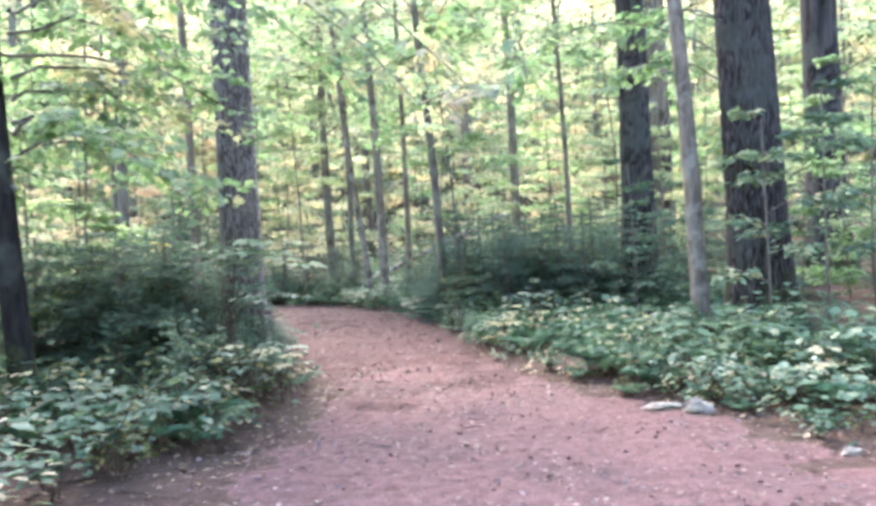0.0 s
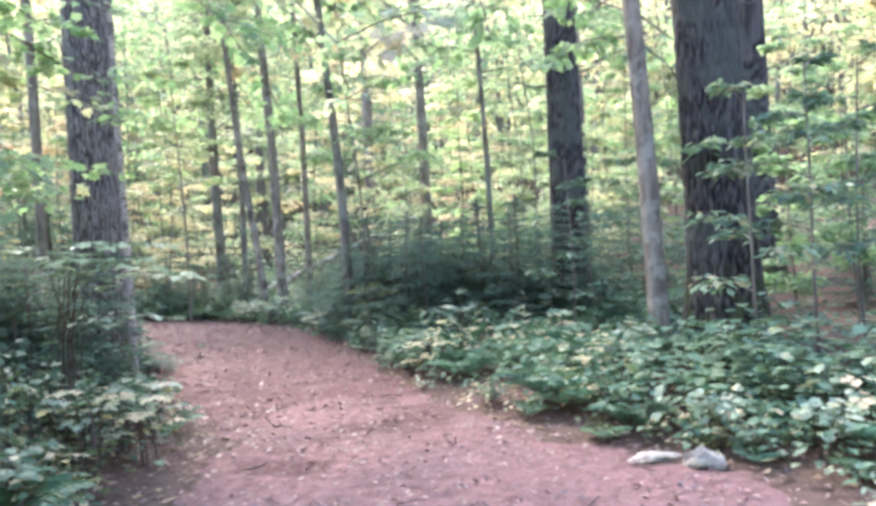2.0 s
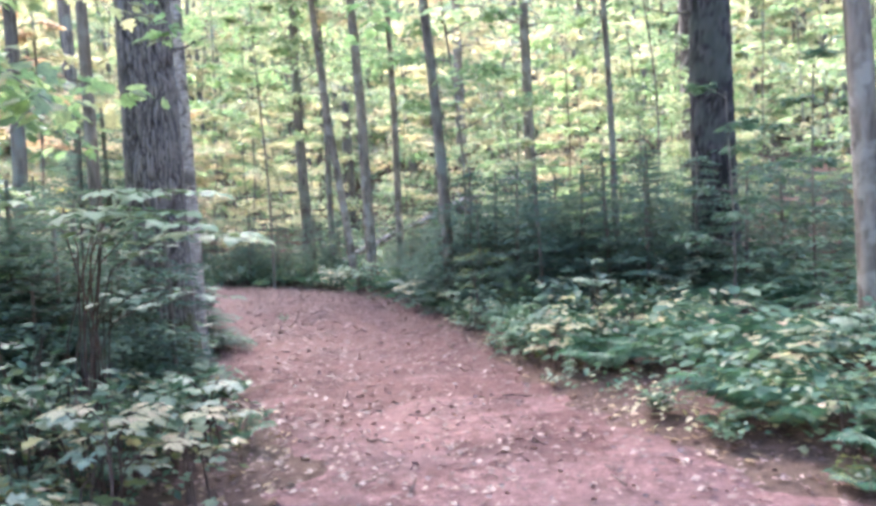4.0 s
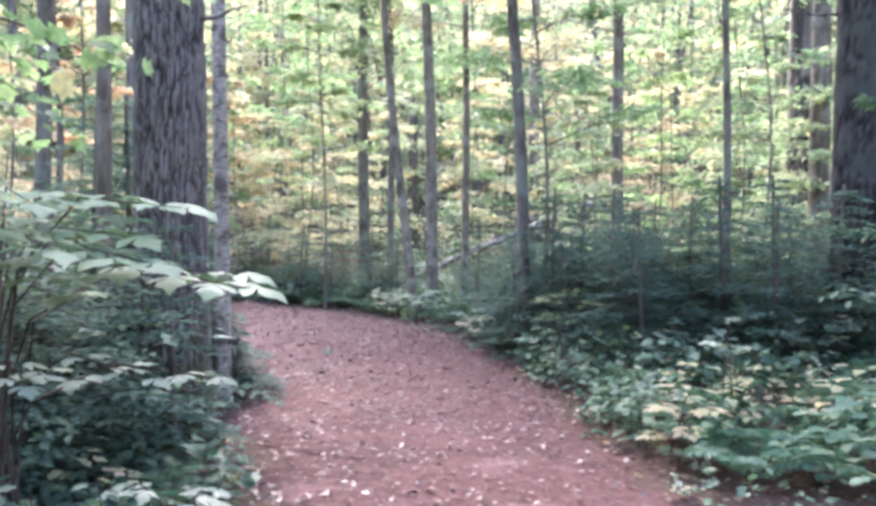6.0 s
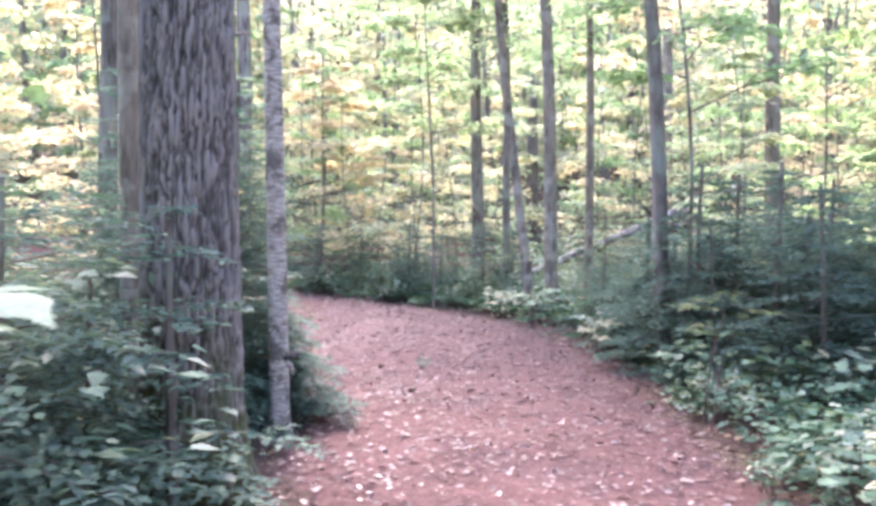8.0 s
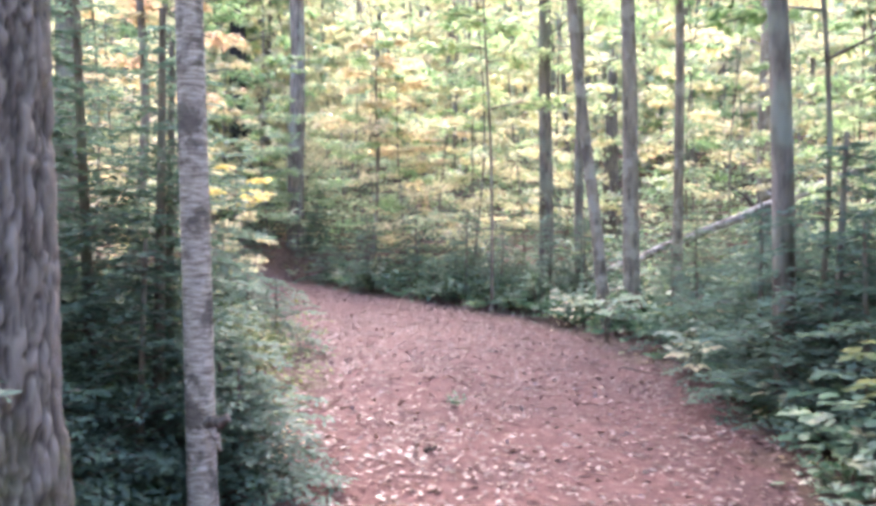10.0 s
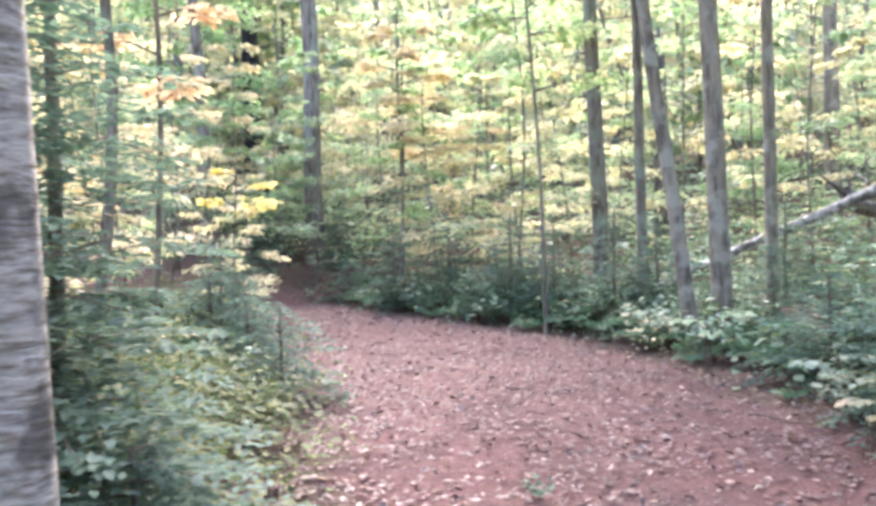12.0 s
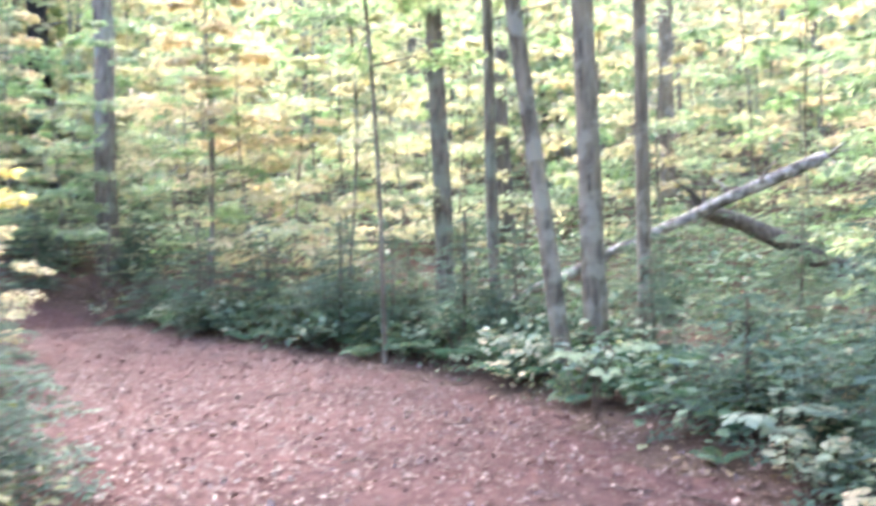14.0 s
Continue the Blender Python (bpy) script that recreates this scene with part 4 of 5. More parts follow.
# ---- low plants ----
def shrub(seed, tall, wide, stems, per, leaf, mat, label, shape=LOBED, leaf_wide=0.95):
    r = np.random.default_rng(seed)
    t = thing("woodland_shrub")
    tagged(t, label, "shrub", "low shrubs along the trail")
    for n in range(stems):
        w, c = Soup(), Soup()
        a = r.uniform(0, 6.28)
        top = np.array([math.cos(a) * wide * r.uniform(0.2, 1), math.sin(a) * wide * r.uniform(0.2, 1), tall * r.uniform(0.45, 1.0)])
        line = bent((r.normal(0, 0.03), r.normal(0, 0.03), -0.03), top, (0, 0, tall * 0.12), 6, 0.01, r)
        tube(w, line[[0, 2, 5]], (0.006, 0.004, 0.002), 3, False)
        spray(c, line[2:], per, leaf, wide * 0.18, 0.3, shape, r, 0.3, leaf_wide)
        leafy("leafy_stem", w, c, TWIG, mat, t)
    return t


def fern(seed, fronds, long, label):
    r = np.random.default_rng(seed)
    t = thing("fern")
    tagged(t, label, "fern", "ferns along the trail")
    for n in range(fronds):
        w, c = Soup(), Soup()
        a = n * 6.28 / fronds + r.normal(0, 0.25)
        out = np.array([math.cos(a), math.sin(a), 0])
        ln = long * r.uniform(0.75, 1.15)
        line = bent((0, 0, 0), out * ln * 0.85 + (0, 0, ln * r.uniform(0.2, 0.45)), (0, 0, ln * 0.22), 8, 0, r)
        tube(w, line[[0, 2, 4, 7]], (0.004, 0.003, 0.002, 0.001), 3, False)
        m = 30
        q = np.linspace(0.15, 0.99, m)
        at = np.stack([np.interp(q * 7, range(8), line[:, j]) for j in range(3)], 1)
        side = np.array([-math.sin(a), math.cos(a), 0])
        size = ln * 0.26 * np.sin(np.clip(q * 1.05, 0, 1) * math.pi) ** 0.7 + 0.01
        for sg in (1, -1):
            leaves(c, at, side * sg + out * 0.4 + r.normal(0, 0.06, (m, 3)) + (0, 0, -0.15), np.array([0, 0, 1.0]) + r.normal(0, 0.1, (m, 3)), size, np.full(m, ln * 0.036), CHIP)
        leafy("frond", w, c, TWIG, FERN_GREEN, t)
    return t


SHRUBS = [shrub(401, 0.5, 0.38, 9, 8, 0.085, LEAF_SHRUB, "low green shrub with lobed leaves", LOBES), shrub(402, 0.65, 0.42, 9, 9, 0.1, LEAF_PALE, "pale green shrub with broad leaves", LOBES),
          shrub(403, 0.35, 0.34, 8, 8, 0.075, LEAF_PALE, "small yellowing woodland plant", LOBES), shrub(404, 0.85, 0.5, 11, 10, 0.09, LEAF_SHRUB, "tall dark green woodland shrub", OVAL, 0.55),
          shrub(405, 0.45, 0.36, 9, 9, 0.07, LEAF_LOW, "yellow-green seedling with small leaves", OVAL, 0.6)]
FERNS = [fern(411, 9, 0.5, "spreading green fern on the forest floor"), fern(412, 8, 0.65, "large green fern beside the trail")]
PLANTS = SHRUBS + FERNS


def plant(n, x0, x1, y0, y1, kinds, lo, hi, seed, size=(0.7, 1.2)):
    r = np.random.default_rng(seed)
    made = 0
    for _ in range(n * 40):
        if made >= n:
            break
        x, y = r.uniform(x0, x1), r.uniform(y0, y1)
        d = float(off_trail(x, y))
        if d < lo or d > hi:
            continue
        p = PLANTS[int(r.choice(kinds))]
        k = r.uniform(*size) * (0.65 if d < 0.35 else 1.0)
        copy_thing(p, pose(x, y, ground_z(x, y), r.normal(0, 5), r.normal(0, 5), r.uniform(0, 360)) @ Matrix.Diagonal((k, k, k, 1)))
        made += 1


plant(34, 0.2, 3.2, 5.2, 13, [2, 4, 5, 0], -0.06, 0.3, 28, (0.5, 0.8))
plant(22, -1.0, 0.6, 13, 20, [2, 4, 5, 0], -0.06, 0.3, 29, (0.5, 0.8))
plant(90, 0.5, 6.0, 5.0, 13.5, [0, 1, 5, 5, 6, 6, 2, 0, 0, 5], 0.05, 2.6, 21)
plant(60, -0.6, 4.5, 13.5, 20.5, [0, 1, 0, 5, 2, 3, 4], 0.05, 1.6, 22)
plant(66, -8.5, 0.5, 19.0, 27, [0, 5, 0, 6, 1, 3, 5], 0.05, 1.5, 23)
plant(38, -5.0, -1.0, 4.8, 10.6, [0, 4, 0, 2, 0, 5], 0.1, 2.2, 24)
plant(26, -5.5, -2.2, 10.6, 15.5, [4, 0, 4, 5], 0.4, 1.8, 25, (0.5, 0.9))
plant(60, -9.5, -3.6, 14.8, 22.5, [4, 4, 4, 2, 0, 5], 0.1, 2.0, 26)
plant(30, -20, -7.5, 21, 32, [0, 1, 4, 3, 5], 0.05, 2.0, 27)
for i, p in enumerate(PLANTS):
    x, y = [(3.3, 8.4), (2.6, 9.3), (-2.3, 6.8), (-3.2, 7.9), (-4.6, 16.2), (2.9, 7.4), (3.6, 8.9)][i]
    p.matrix_world = pose(x, y, ground_z(x, y))

# plants too many to count, behind the first rows
r = np.random.default_rng(88)


def tuft(seed, tall, wide, count, leaf, shape, broad):
    q = np.random.default_rng(seed)
    s = Soup()
    a, d = q.uniform(0, 6.28, count), wide * q.uniform(0, 1, count) ** 0.6
    at = np.stack([d * np.cos(a), d * np.sin(a), tall * q.uniform(0.12, 1.0, count) * (1 - 0.45 * (d / wide) ** 2)], 1)
    at[:, 2] = tall * (np.round(at[:, 2] / tall * 5) / 5 * 0.75 + at[:, 2] / tall * 0.25)
    way = np.stack([np.cos(a), np.sin(a), np.full(count, -0.15)], 1) + q.normal(0, 1, (count, 3)) * (0.5, 0.5, 0.14)
    ln = leaf * q.uniform(0.6, 1.3, count)
    leaves(s, at, way, np.array([0, 0, 1.0]) + q.normal(0, 0.16, (count, 3)), ln, ln * broad, shape)
    return np.concatenate(s.v), np.array(s.f)


def thicket(name, label, mat, kinds, n, x0, x1, y0, y1, lo, hi, size, seed):
    q = np.random.default_rng(seed)
    x, y = q.uniform(x0, x1, n * 14), q.uniform(y0, y1, n * 14)
    d = off_trail(x, y)
    lump = np.array([noise.noise((a * 0.9, e * 0.9, seed)) for a, e in zip(x, y)])
    ok = np.where((d > lo) & (d < hi) & (lump + q.uniform(-0.25, 0.5, len(x)) > 0.0))[0][:n]
    x, y = x[ok], y[ok]
    z = height(x, y)
    vs, fs, n0 = [], [], 0
    for k in range(len(x)):
        v, f = kinds[k % len(kinds)]
        a, g = q.uniform(0, 6.28), q.uniform(*size)
        rot = np.array([[math.cos(a), -math.sin(a), 0], [math.sin(a), math.cos(a), 0], [0, 0, 1]])
        vs.append(v @ rot.T * g + (x[k], y[k], z[k]))
        fs.append(f + n0)
        n0 += len(v)
    s = Soup()
    s.v, s.f = vs, np.concatenate(fs).tolist()
    return tagged(new(name, s.mesh(name, mat)), label, "undergrowth", kind="stuff")


GREENS = [tuft(501, 0.5, 0.36, 36, 0.085, LOBES, 0.9), tuft(502, 0.7, 0.42, 46, 0.1, LOBES, 0.95), tuft(503, 0.4, 0.4, 60, 0.075, LEAF4, 0.65)]
LIGHT = [tuft(511, 0.5, 0.36, 46, 0.095, LEAF4, 0.8), tuft(512, 0.7, 0.42, 50, 0.11, LEAF4, 0.85), tuft(513, 0.4, 0.4, 60, 0.075, LEAF4, 0.65)]
FINE = [tuft(514, 0.6, 0.42, 90, 0.062, LEAF4, 0.7), tuft(515, 0.75, 0.45, 110, 0.055, LEAF4, 0.6)]
TALL = [tuft(504, 1.5, 0.6, 160, 0.095, LEAF4, 0.65), tuft(505, 1.9, 0.7, 190, 0.095, LEAF4, 0.65)]
FARS = [tuft(506, 0.7, 0.5, 46, 0.14, CHIP, 0.9), tuft(507, 1.1, 0.6, 60, 0.14, CHIP, 0.9)]
thicket("undergrowth", "dense green undergrowth on the bank beside the trail", LEAF_SHRUB, GREENS, 440, -0.5, 9, 4.5, 20, 0.16, 5.0, (0.7, 1.3), 31)
thicket("undergrowth", "dense green undergrowth beyond the trail's bend", LEAF_SHRUB, LIGHT, 380, -9, 3, 19.0, 28, 0.15, 5.0, (0.55, 1.0), 32)
thicket("undergrowth", "green undergrowth beside the trail", LEAF_SHRUB, GREENS, 120, -7.5, -1.2, 6.4, 12, 0.3, 4.5, (0.6, 1.1), 33)
thicket("undergrowth", "yellowing broad-leaved plants beside the trail", LEAF_LOW, GREENS, 18, -5.5, -1.2, 5.6, 9, 0.3, 3.0, (0.6, 1.0), 45)
thicket("undergrowth", "yellow-green undergrowth beside the trail", LEAF_LOW, LIGHT, 290, -12, -3.4, 12.5, 26, 0.25, 5.0, (0.6, 1.2), 34)
thicket("undergrowth", "tall yellow-green brush beside the trail", LEAF_LOW, FINE, 50, -7.2, -4.0, 14.4, 19.5, 0.3, 3.2, (0.9, 1.4), 51)
thicket("undergrowth", "yellow-green brush where the trail turns away", LEAF_LOW, FINE, 44, -12.5, -6.8, 18.5, 24.5, 0.25, 4.0, (0.9, 1.5), 52)
thicket("undergrowth", "mossy yellow-green bushes crowding the trail's edge", LEAF_LOW, FINE, 46, -4.9, -3.0, 13.7, 17.2, 0.05, 1.3, (0.7, 1.15), 49)
thicket("undergrowth", "dense dark green undergrowth beside the trail", LEAF_SHRUB, LIGHT, 100, -12, -3.4, 12.5, 26, 0.25, 5.0, (0.6, 1.2), 48)
thicket("undergrowth", "green undergrowth on the slope under the trees", LEAF_SHRUB, FARS, 260, -14, 8, 23, 37, 1.5, 14, (0.7, 1.3), 47)
thicket("undergrowth", "yellow-green brush covering the far slope", LEAF_MIX, FARS, 260, -20, 12, 27, 44, 2.0, 30, (1.1, 1.9), 50)
FERN_SHAPES = []
for f in FERNS:
    vs, fs, n0 = [], [], 0
    for o in f.children:
        vs.append(np.array([v.co[:] for v in o.data.vertices]))
        fs += [[i + n0 for i in p.vertices] for p in o.data.polygons if p.material_index == 1]
        n0 += len(vs[-1])
    FERN_SHAPES.append((np.concatenate(vs), np.array(fs)))
thicket("ferns", "drift of green ferns on the bank beside the trail", FERN_GREEN, FERN_SHAPES, 45, 0.8, 8, 5, 14, 0.3, 4.5, (0.7, 1.2), 41)
thicket("ferns", "drift of ferns beyond the trail's bend", FERN_GREEN, FERN_SHAPES, 40, -9, 1, 19.5, 27, 0.15, 2.5, (0.6, 1.0), 42)
thicket("yellowed_plants", "yellowed and tan autumn plants along the trail", LEAF_AUTUMN, GREENS, 70, -0.4, 5, 5, 20, 0.1, 2.2, (0.5, 0.95), 43)
thicket("yellowed_plants", "yellowed autumn plants beside the trail", LEAF_AUTUMN, GREENS, 30, -8, -1.2, 4, 22, 0.1, 2.0, (0.45, 0.9), 44)
thicket("undergrowth", "low undergrowth behind the start of the walk", LEAF_SHRUB, FARS, 180, -10, 10, -7, 5.2, 0.5, 9, (0.5, 0.9), 46)
thicket("thicket", "dense dark green thicket beside the trail", LEAF_SHRUB, TALL, 22, -7.5, -2.0, 8.7, 11.0, 0.75, 5.0, (0.8, 1.1), 35)
thicket("thicket", "green thicket under the trees", LEAF_SHRUB, TALL, 66, -1, 14, 8, 31, 3.0, 12, (0.7, 1.1), 36)
thicket("thicket", "yellowing thicket under the trees", LEAF_AUTUMN, TALL, 46, -18, -6, 19, 33, 1.6, 9, (0.6, 1.0), 37)
thicket("undergrowth", "undergrowth deeper in the woods", LEAF_SHRUB, FARS, 650, -30, 26, -8, 52, 4.5, 60, (0.7, 1.3), 38)


# ---- hobblebush: level tiers of large lobed leaves held out over the trail ----
def leaf_mesh(name, mat):
    """A broad three-lobed leaf one metre long, folded along its veins, tip drooping."""
    rim = [(0, 0, 0), (-0.06, 0.2, -0.03), (0.12, 0.42, -0.02), (0.34, 0.56, -0.06), (0.42, 0.4, -0.01), (0.47, 0.27, 0.0), (0.66, 0.3, -0.04), (0.8, 0.14, -0.06), (1.0, 0, -0.16)]
    rim += [(x, -y, z) for x, y, z in rim[-2:0:-1]]
    spine = [(0.25, 0, 0.04), (0.55, 0, 0.02)]
    s = Soup()
    n = len(rim)
    faces = []
    for i in range(n):
        j = (i + 1) % n
        c = n if rim[i][0] + rim[j][0] < 0.85 else n + 1
        faces.append((c, j, i))
    faces += [(n, n + 1, 5), (n, n - 5, n + 1)]
    s.add(rim + spine, faces)
    return s.mesh(name, mat)


def held_leaf(mesh, parent, at, way, up, size):
    way = Vector(way).normalized()
    side = Vector(up).cross(way).normalized()
    top = way.cross(side)
    ob = new("leaf", mesh)
    ob.parent = parent
    m = Matrix((way * size, side * size, top * size)).transposed().to_4x4()
    m.translation = Vector(at)
    ob.matrix_local = m
    return ob


def tiered_bush(x, y, label, tiers, seed, mat, low_mat):
    r = np.random.default_rng(seed)
    t = thing("hobblebush", x, y, ground_z(x, y))
    tagged(t, label, "shrub")
    big, small = leaf_mesh("leaf", mat), leaf_mesh("leaf", low_mat)
    for ex, ey, ez, pairs, size in tiers:
        bx, by = r.normal(0, 0.07, 2)
        line = np.array([(bx, by, -0.03), (0.7 * bx + 0.05 * ex, 0.7 * by + 0.05 * ey, 0.5 * ez), (0.2 * ex, 0.2 * ey, 0.88 * ez), (0.55 * ex, 0.55 * ey, 1.03 * ez), (ex, ey, ez)]) + np.r_[[(0, 0, 0)], r.normal(0, 0.012, (4, 3))]
        w = Soup()
        tube(w, line, (0.006, 0.005, 0.004, 0.003, 0.0015), 5, False)
        part("stem", w, TWIG, t)
        out = np.array([ex, ey, 0]) / math.hypot(ex, ey)
        side = np.array([-out[1], out[0], 0])
        for k in range(pairs):
            q = 4 * (0.58 + 0.42 * (k + 0.5) / pairs)
            at = np.array([np.interp(q, range(5), line[:, j]) for j in range(3)])
            for sg in (1, -1):
                way = out * r.uniform(0.3, 0.8) + side * sg + (0, 0, r.uniform(-0.24, 0.0))
                held_leaf(big if size > 0.11 else small, t, at + side * sg * 0.03, way, (r.normal(0, 0.12), r.normal(0, 0.12), 1), size * r.uniform(0.65, 1.15))
        held_leaf(big if size > 0.11 else small, t, line[-1], out + (0, 0, -0.14), (r.normal(0, 0.1), r.normal(0, 0.1), 1), size)


tiered_bush(-2.25, 8.25, "tall shrub with large pale lobed leaves in level tiers",
            [(0.85, -0.45, 1.48, 4, 0.15), (0.52, -0.62, 1.5, 4, 0.15), (0.4, -0.1, 1.53, 3, 0.14), (0.65, -0.3, 1.52, 3, 0.14), (1.02, -0.36, 1.26, 5, 0.15), (0.82, -0.6, 1.34, 5, 0.15), (0.62, -0.72, 1.38, 4, 0.15), (0.92, -0.15, 1.28, 4, 0.14),
             (0.72, -0.45, 1.4, 4, 0.14), (0.35, -0.7, 1.4, 4, 0.15), (0.15, -0.6, 1.42, 3, 0.15), (-0.25, -0.3, 1.5, 3, 0.14), (0.75, -0.4, 1.0, 3, 0.09), (0.85, -0.15, 0.95, 3, 0.09), (0.5, -0.6, 0.98, 3, 0.09)], 91, HOBBLE, LEAF_PALE)
tiered_bush(-1.75, 7.3, "knee-high seedling maple with yellowing lobed leaves beside the trail",
            [(0.2, -0.15, 0.62, 2, 0.1), (-0.2, -0.1, 0.66, 2, 0.1), (0.05, 0.2, 0.55, 2, 0.1), (0.25, 0.1, 0.45, 2, 0.09), (-0.25, 0.15, 0.5, 2, 0.1)], 92, LEAF_PALE, LEAF_AUTUMN)
for k, (x, y) in enumerate([(-1.7, 8.55), (-1.62, 7.85), (-1.9, 7.5)]):
    tiered_bush(x, y, "low seedling maple with tan and green leaves",
                [(0.2, -0.12, 0.5, 2, 0.1), (-0.18, -0.12, 0.55, 2, 0.1), (0.05, -0.25, 0.42, 2, 0.1), (0.1, 0.2, 0.46, 2, 0.1), (0.25, 0.02, 0.3, 2, 0.09)], 130 + k, LEAF_PALE, LEAF_AUTUMN if k == 1 else LEAF_PALE)
tiered_bush(1.31, 11.64, "thin upright seedling topped with pinkish tan leaves",
            [(0.12, -0.06, 0.66, 3, 0.1), (-0.14, -0.04, 0.68, 3, 0.1), (0.02, 0.14, 0.62, 3, 0.1), (0.03, -0.03, 0.85, 2, 0.08)], 94, LEAF_ORANGE, LEAF_PALE)
tiered_bush(0.82, 10.95, "bushy seedling with dry yellow-tan leaves beside the trail",
            [(0.2, -0.15, 0.4, 3, 0.1), (-0.2, -0.15, 0.42, 3, 0.1), (0.0, -0.25, 0.3, 3, 0.1), (0.1, 0.2, 0.45, 3, 0.1), (-0.15, 0.15, 0.38, 3, 0.1), (-0.25, -0.05, 0.22, 3, 0.1)], 96, LEAF_AUTUMN, LEAF_AUTUMN)
tiered_bush(0.3, 13.45, "waist-high sapling with yellow-green leaves among hemlocks",
            [(-0.25, -0.15, 0.95, 3, 0.1), (0.3, -0.1, 0.9, 3, 0.1), (0.1, 0.25, 1.0, 3, 0.1), (-0.2, 0.15, 0.75, 3, 0.1)], 97, LEAF_LOW, LEAF_LOW)
tiered_bush(-1.6, 19.5, "broad-leaved pale green seedling in front of slim trunks",
            [(-0.3, -0.2, 0.55, 3, 0.13), (0.3, -0.2, 0.6, 3, 0.13), (0.0, -0.35, 0.45, 3, 0.13), (0.1, 0.25, 0.6, 3, 0.13), (-0.3, 0.15, 0.5, 3, 0.13)], 98, HOBBLE, HOBBLE)
tiered_bush(-0.7, 18.3, "pale yellow-green broad-leaved seedling at the trail's edge",
            [(-0.25, -0.15, 0.35, 3, 0.13), (0.25, -0.2, 0.42, 3, 0.13), (0.0, -0.3, 0.3, 3, 0.13), (0.15, 0.2, 0.45, 2, 0.13)], 99, LEAF_PALE, LEAF_PALE)
tiered_bush(-0.6, 16.9, "low plant with yellow broad leaves beside the trail",
            [(-0.2, -0.12, 0.36, 2, 0.11), (0.2, -0.1, 0.4, 2, 0.11), (0.0, -0.25, 0.28, 2, 0.11), (0.05, 0.2, 0.42, 2, 0.11)], 120, LEAF_AUTUMN, LEAF_AUTUMN)
for k, (x, y) in enumerate([(-2.35, 6.1), (-2.75, 5.75), (-2.1, 6.6), (-2.95, 6.4), (-3.3, 5.9)]):
    tiered_bush(x, y, "low plant with broad pale green leaves on the litter",
                [(0.2, -0.12, 0.34, 2, 0.13), (-0.2, -0.1, 0.36, 2, 0.13), (0.02, -0.25, 0.3, 2, 0.12), (0.05, 0.2, 0.36, 2, 0.13)], 110 + k, LEAF_SHRUB, LEAF_SHRUB)


# ---- fallen timber ----
log = thing("fallen_log", 0, 0, 0)
tagged(log, "pale fallen birch trunk leaning across the hemlocks", "log")
s = Soup()
a, b = np.array((-3.0, 24.65, 0.2)), np.array((2.28, 26.1, 2.45))
line = bent(a, b, (0.0, 0.1, 0.06), 16, 0.012, np.random.default_rng(5))
tube(s, line, np.linspace(0.06, 0.1, 16), 12)
part("trunk", s, LOG_BARK, log)
for i, (dx, dy, dz) in enumerate([(0.3, -0.3, 0.45), (-0.25, 0.3, 0.3), (0.45, 0.1, 0.1), (0.1, -0.35, -0.25), (0.5, -0.2, 0.3)]):
    s = Soup()
    st = line[15 if i > 1 else 12 - i]
    tube(s, bent(st, st + np.array((dx, dy, dz)), (0, 0, 0.04), 5, 0.01, rng), [0.03, 0.024, 0.018, 0.012, 0.006], 6)
    part("broken_branch", s, LOG_BARK, log)
rest = thing("fallen_log", 1.5, 26.8, ground_z(1.5, 26.8))
tagged(rest, "dark rotting log with torn root end among hemlocks", "log")
s = Soup()
tube(s, bent((-1.0, -0.3, 1.5), (1.8, 0.3, 0.2), (0, 0, 0.05), 10, 0.02, rng), np.linspace(0.12, 0.2, 10), 12)
part("trunk", s, DEAD_WOOD, rest)
for i in range(7):
    s = Soup()
    a = i * 0.9
    tube(s, bent((-0.9, -0.28, 1.46), (-1.2 + 0.3 * math.sin(i * 2.1), -0.3 + 0.35 * math.cos(a), 1.6 + 0.4 * math.sin(a)), (0, 0, 0.05), 5, 0.02, rng), [0.05, 0.04, 0.03, 0.02, 0.008], 5)
    part("root", s, DEAD_WOOD, rest)
low = thing("fallen_log", 2.6, 20.6, ground_z(2.6, 20.6))
tagged(low, "dark fallen trunk lying low behind shrubs", "log")
s = Soup()
tube(s, bent((-1.3, 0.2, 0.55), (1.5, -0.3, 0.16), (0, 0, 0.06), 10, 0.015, rng), np.linspace(0.08, 0.14, 10), 10)
part("trunk", s, DEAD_WOOD, low)
s = Soup()
tube(s, [(-0.9, 0.15, 0.5), (-0.95, 0.15, -0.1)], [0.03, 0.04], 6)
part("broken_branch", s, DEAD_WOOD, low)


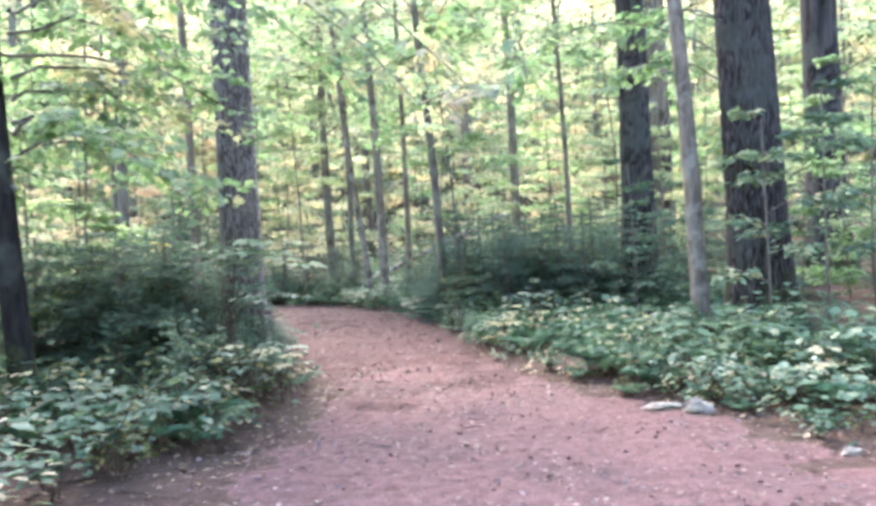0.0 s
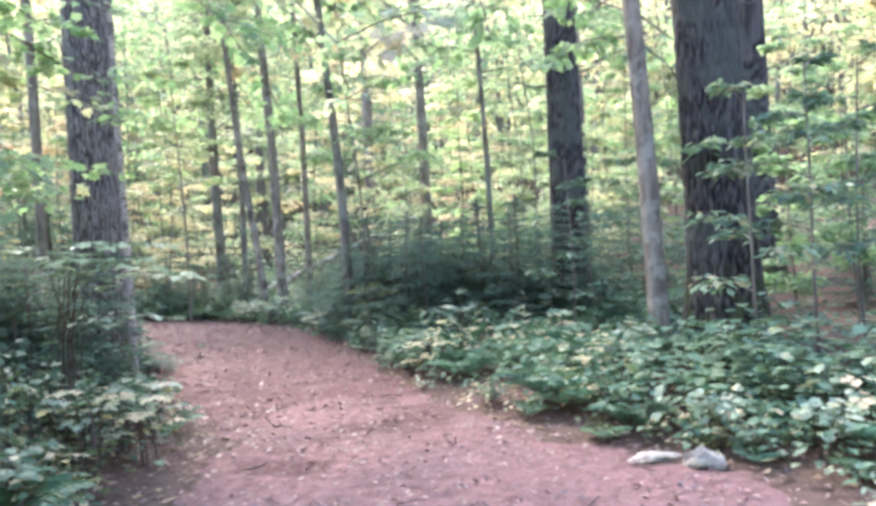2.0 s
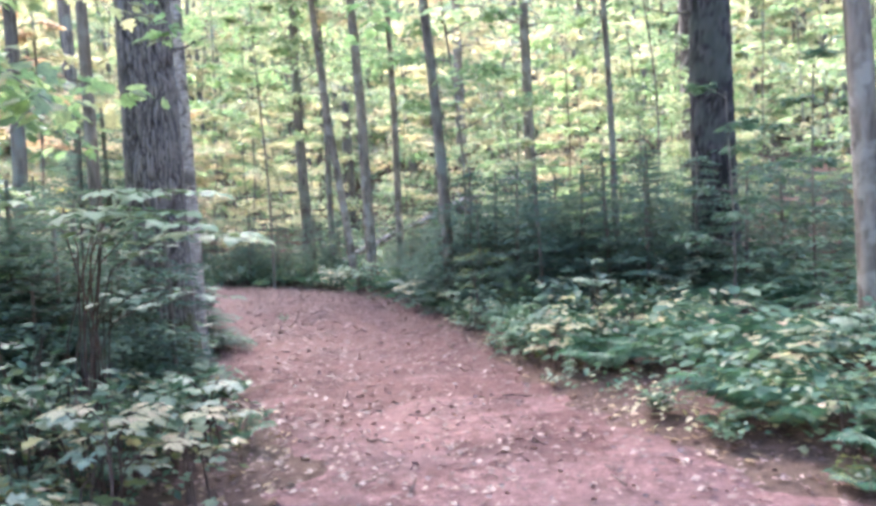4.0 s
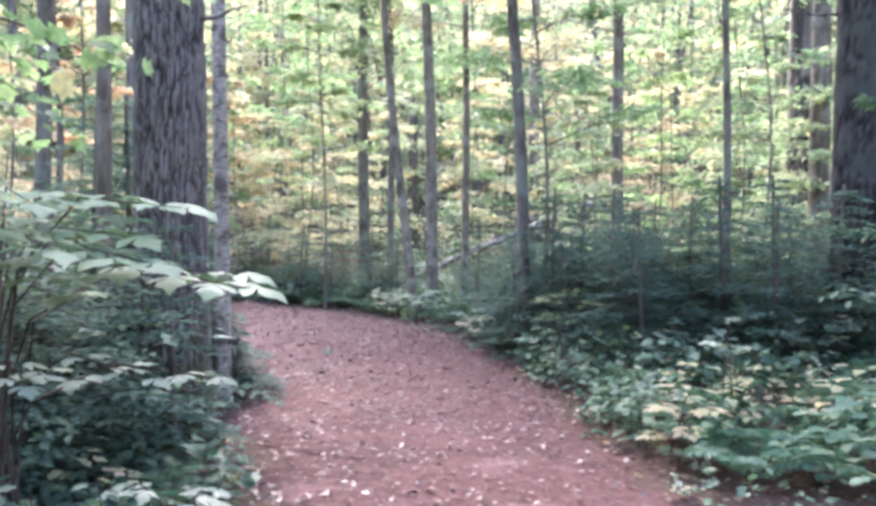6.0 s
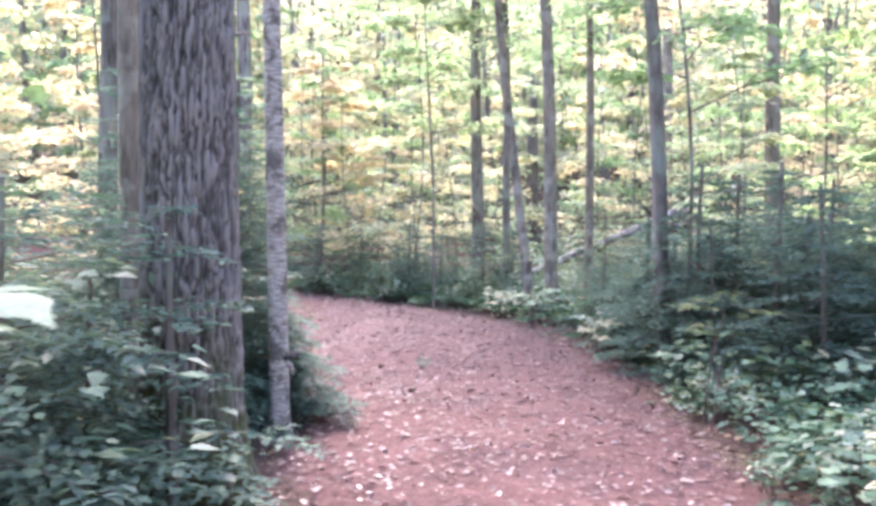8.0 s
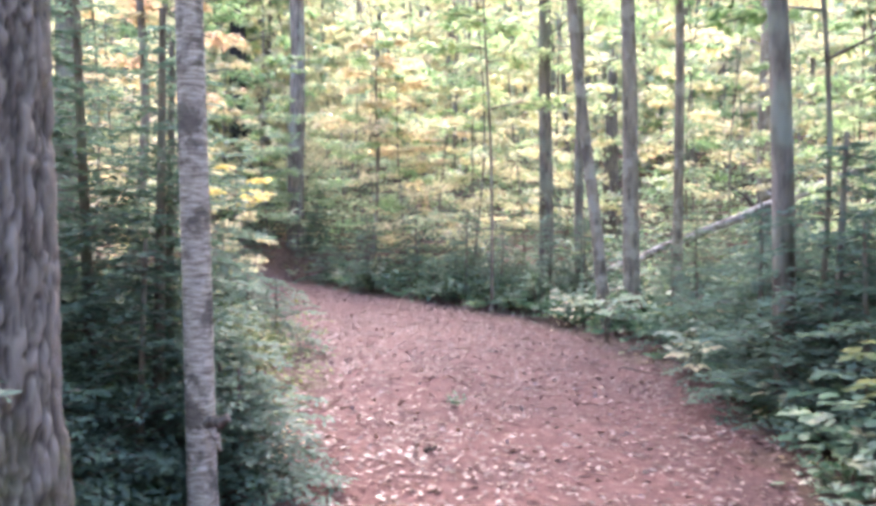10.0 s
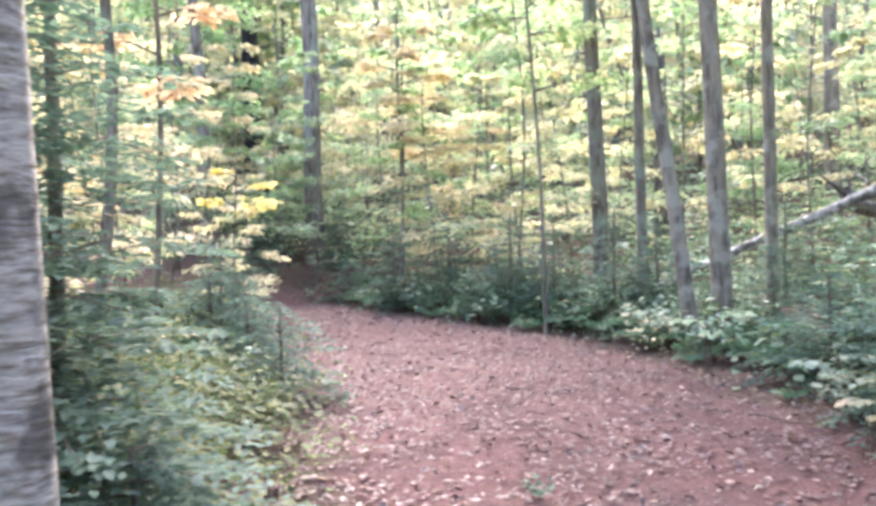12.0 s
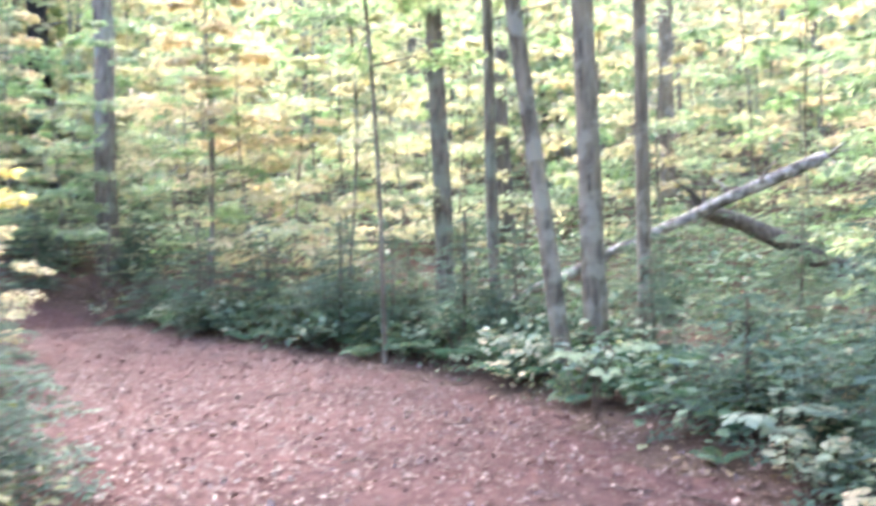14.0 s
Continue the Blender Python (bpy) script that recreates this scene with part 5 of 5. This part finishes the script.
# ---- rocks, sticks ----
def rock(x, y, sx, sy, sz, seed, label, turn=0):
    bm = bmesh.new()
    bmesh.ops.create_icosphere(bm, subdivisions=2, radius=1)
    for v in bm.verts:
        k = 1 + 0.5 * noise.noise(v.co * 1.5 + Vector((seed, 0, 0))) + 0.1 * noise.noise(v.co * 4 + Vector((0, seed, 0)))
        v.co = Vector((v.co.x * k * sx, v.co.y * k * sy, max(v.co.z * k, -0.5) * sz))
    me = bpy.data.meshes.new("rock")
    bm.to_mesh(me)
    bm.free()
    me.materials.append(ROCK)
    ob = new("rock", me)
    ob.matrix_world = pose(x, y, ground_z(x, y) + sz * 0.3, 0, 0, turn)
    return tagged(ob, label, "rock")


rock(2.1, 6.75, 0.14, 0.07, 0.09, 1, "pale angular rock at the trail's edge", -30)
rock(1.88, 7.0, 0.17, 0.09, 0.04, 2, "flat brown rock half buried in needles", 10)
rock(2.66, 5.3, 0.08, 0.05, 0.035, 4, "small pale rock on the trail's edge", 20)


def stick(x, y, ln, turn, rad, label="thin dry stick lying on the trail"):
    s = Soup()
    r = np.random.default_rng(int(abs(x * 97 + y * 31) * 10))
    tube(s, bent((-ln / 2, 0, rad), (ln / 2, 0, rad), (0, r.normal(0, 0.05) * ln, 0), 7, 0.006, r), np.linspace(rad, rad * 0.4, 7), 6)
    ob = new("stick", s.mesh("stick", TWIG))
    ob.matrix_world = pose(x, y, ground_z(x, y) + 0.022, 0, 0, turn)
    return tagged(ob, label, "stick", "sticks on the trail")


for x, y, ln, turn, rad in [(-0.69, 8.88, 0.22, -35, 0.008), (0.33, 9.98, 0.24, -15, 0.008), (-2.26, 14.33, 0.1, 60, 0.02), (-0.4, 7.5, 0.16, 70, 0.005), (0.6, 7.9, 0.2, 100, 0.006), (0.2, 6.5, 0.18, 20, 0.005), (-1.5, 15.2, 0.2, 30, 0.007),
                            (-2.4, 16.9, 0.25, -20, 0.006), (-1.05, 17.55, 0.7, -38, 0.008), (-3.2, 18.4, 0.22, 10, 0.006), (-4.4, 20.4, 0.3, 45, 0.007), (-0.9, 13.0, 0.18, 130, 0.006), (1.2, 6.2, 0.2, 50, 0.006), (-1.3, 11.4, 0.17, 15, 0.005), (-2.9, 20.9, 0.3, -40, 0.008)]:
    stick(x, y, ln, turn, rad)

for x, y, ln, turn, rad in [(-2.25, 5.35, 0.7, 15, 0.012), (-2.5, 5.1, 0.5, 70, 0.009), (-1.9, 5.0, 0.45, -25, 0.007), (-2.9, 5.6, 0.6, 40, 0.01)]:
    stick(x, y, ln, turn, rad, "dead branch lying on bare soil beside the trail")
for x, y, k, i in [(-0.65, 17.75, 0.7, 1), (-0.5, 18.35, 0.75, 1), (0.95, 12.2, 0.75, 1), (-2.05, 20.9, 0.9, 1), (-1.6, 20.2, 0.9, 1), (-2.5, 21.5, 0.9, 1)]:
    copy_thing(SHRUBS[i], pose(x, y, ground_z(x, y), 0, 0, 60 * x) @ Matrix.Diagonal((k, k, k, 1)))

for x, y, k in [(-2.1, 7.75, 1.0), (-1.95, 7.95, 0.9), (-2.35, 7.6, 1.1), (-2.5, 8.0, 1.15), (-1.85, 8.3, 0.8), (-2.3, 7.1, 0.85)]:
    copy_thing(SHRUBS[3], pose(x, y, ground_z(x, y), 0, 0, 90 * x + 40 * y) @ Matrix.Diagonal((k, k, k, 1)))

# small tuft of seedlings growing in the trail
plant_tuft = copy_thing(SHRUBS[0], pose(-2.46, 15.5, ground_z(-2.46, 15.5)) @ Matrix.Diagonal((0.32, 0.32, 0.3, 1)))
tagged(plant_tuft, "tiny green tuft growing in the trail")

# brush pile where the trail turns away
brush = thing("brush_pile", -9.6, 27.6, ground_z(-9.6, 27.6))
tagged(brush, "heap of dry brown brushwood beside the trail", "brushwood")
r = np.random.default_rng(95)
for i in range(60):
    s = Soup()
    a = r.uniform(0, 6.28)
    st = np.array([r.normal(0, 0.6), r.normal(0, 0.5), r.uniform(0, 0.25)])
    tube(s, bent(st, st + np.array([math.cos(a) * 0.9, math.sin(a) * 0.9, r.uniform(0, 0.5)]), (0, 0, 0.1), 5, 0.03, r), [0.012, 0.01, 0.008, 0.006, 0.003], 4, False)
    part("twig", s, TWIG, brush)

# ---- fallen leaves ----
def strewn(label, mat, n, y0, y1, lo, seed, wide, near=-9.0, past=0.9, shape=LEAF4):
    r = np.random.default_rng(seed)
    s = Soup()
    x, y = r.uniform(-14, 5, n * 6), r.uniform(y0, y1, n * 6)
    d = off_trail(x, y)
    lump = np.array([noise.noise((a * 1.1, e * 1.1, seed)) for a, e in zip(x, y)])
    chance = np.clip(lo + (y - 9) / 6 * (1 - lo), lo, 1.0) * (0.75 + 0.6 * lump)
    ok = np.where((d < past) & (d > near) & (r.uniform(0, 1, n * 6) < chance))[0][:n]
    x, y, d = x[ok], y[ok], d[ok]
    m = len(x)
    z = height(x, y) + 0.024 - 0.02 * np.clip(d / 0.2 + 0.5, 0, 1)
    ln = r.uniform(0.02, wide, m)
    leaves(s, np.stack([x, y, z], 1), np.stack([r.normal(0, 1, m), r.normal(0, 1, m), r.normal(0, 0.14, m)], 1), np.array([0, 0, 1.0]) + r.normal(0, 0.28, (m, 3)), ln, ln * r.uniform(0.5, 0.95, m), shape)
    tagged(new("fallen_leaves", s.mesh("fallen_leaves", mat)), label, "leaf litter", kind="stuff")


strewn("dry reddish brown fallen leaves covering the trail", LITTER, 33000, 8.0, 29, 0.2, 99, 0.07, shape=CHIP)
strewn("scattered pale tan fallen leaves on the trail", LITTER_PALE, 9500, 2.5, 29, 0.5, 98, 0.064)
strewn("pale tan and pinkish leaves scattered on trodden earth", LITTER_PALE, 3600, 2.5, 10, 1.0, 97, 0.06)
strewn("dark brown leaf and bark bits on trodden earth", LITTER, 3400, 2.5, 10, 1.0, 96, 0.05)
strewn("tan and yellow fallen leaves among the low plants", LITTER_TAN, 7000, 2.5, 19, 1.0, 94, 0.09, -0.12, 2.2)
for k in range(26):
    q = np.random.default_rng(700 + k)
    y = q.uniform(4.2, 19)
    i = int(np.argmin(np.abs(MID[:, 1] - y)))
    stick(MID[i, 0] + q.uniform(-0.8, 0.8) * MID[i, 2], y, q.uniform(0.08, 0.28), q.uniform(0, 180), q.uniform(0.003, 0.006))
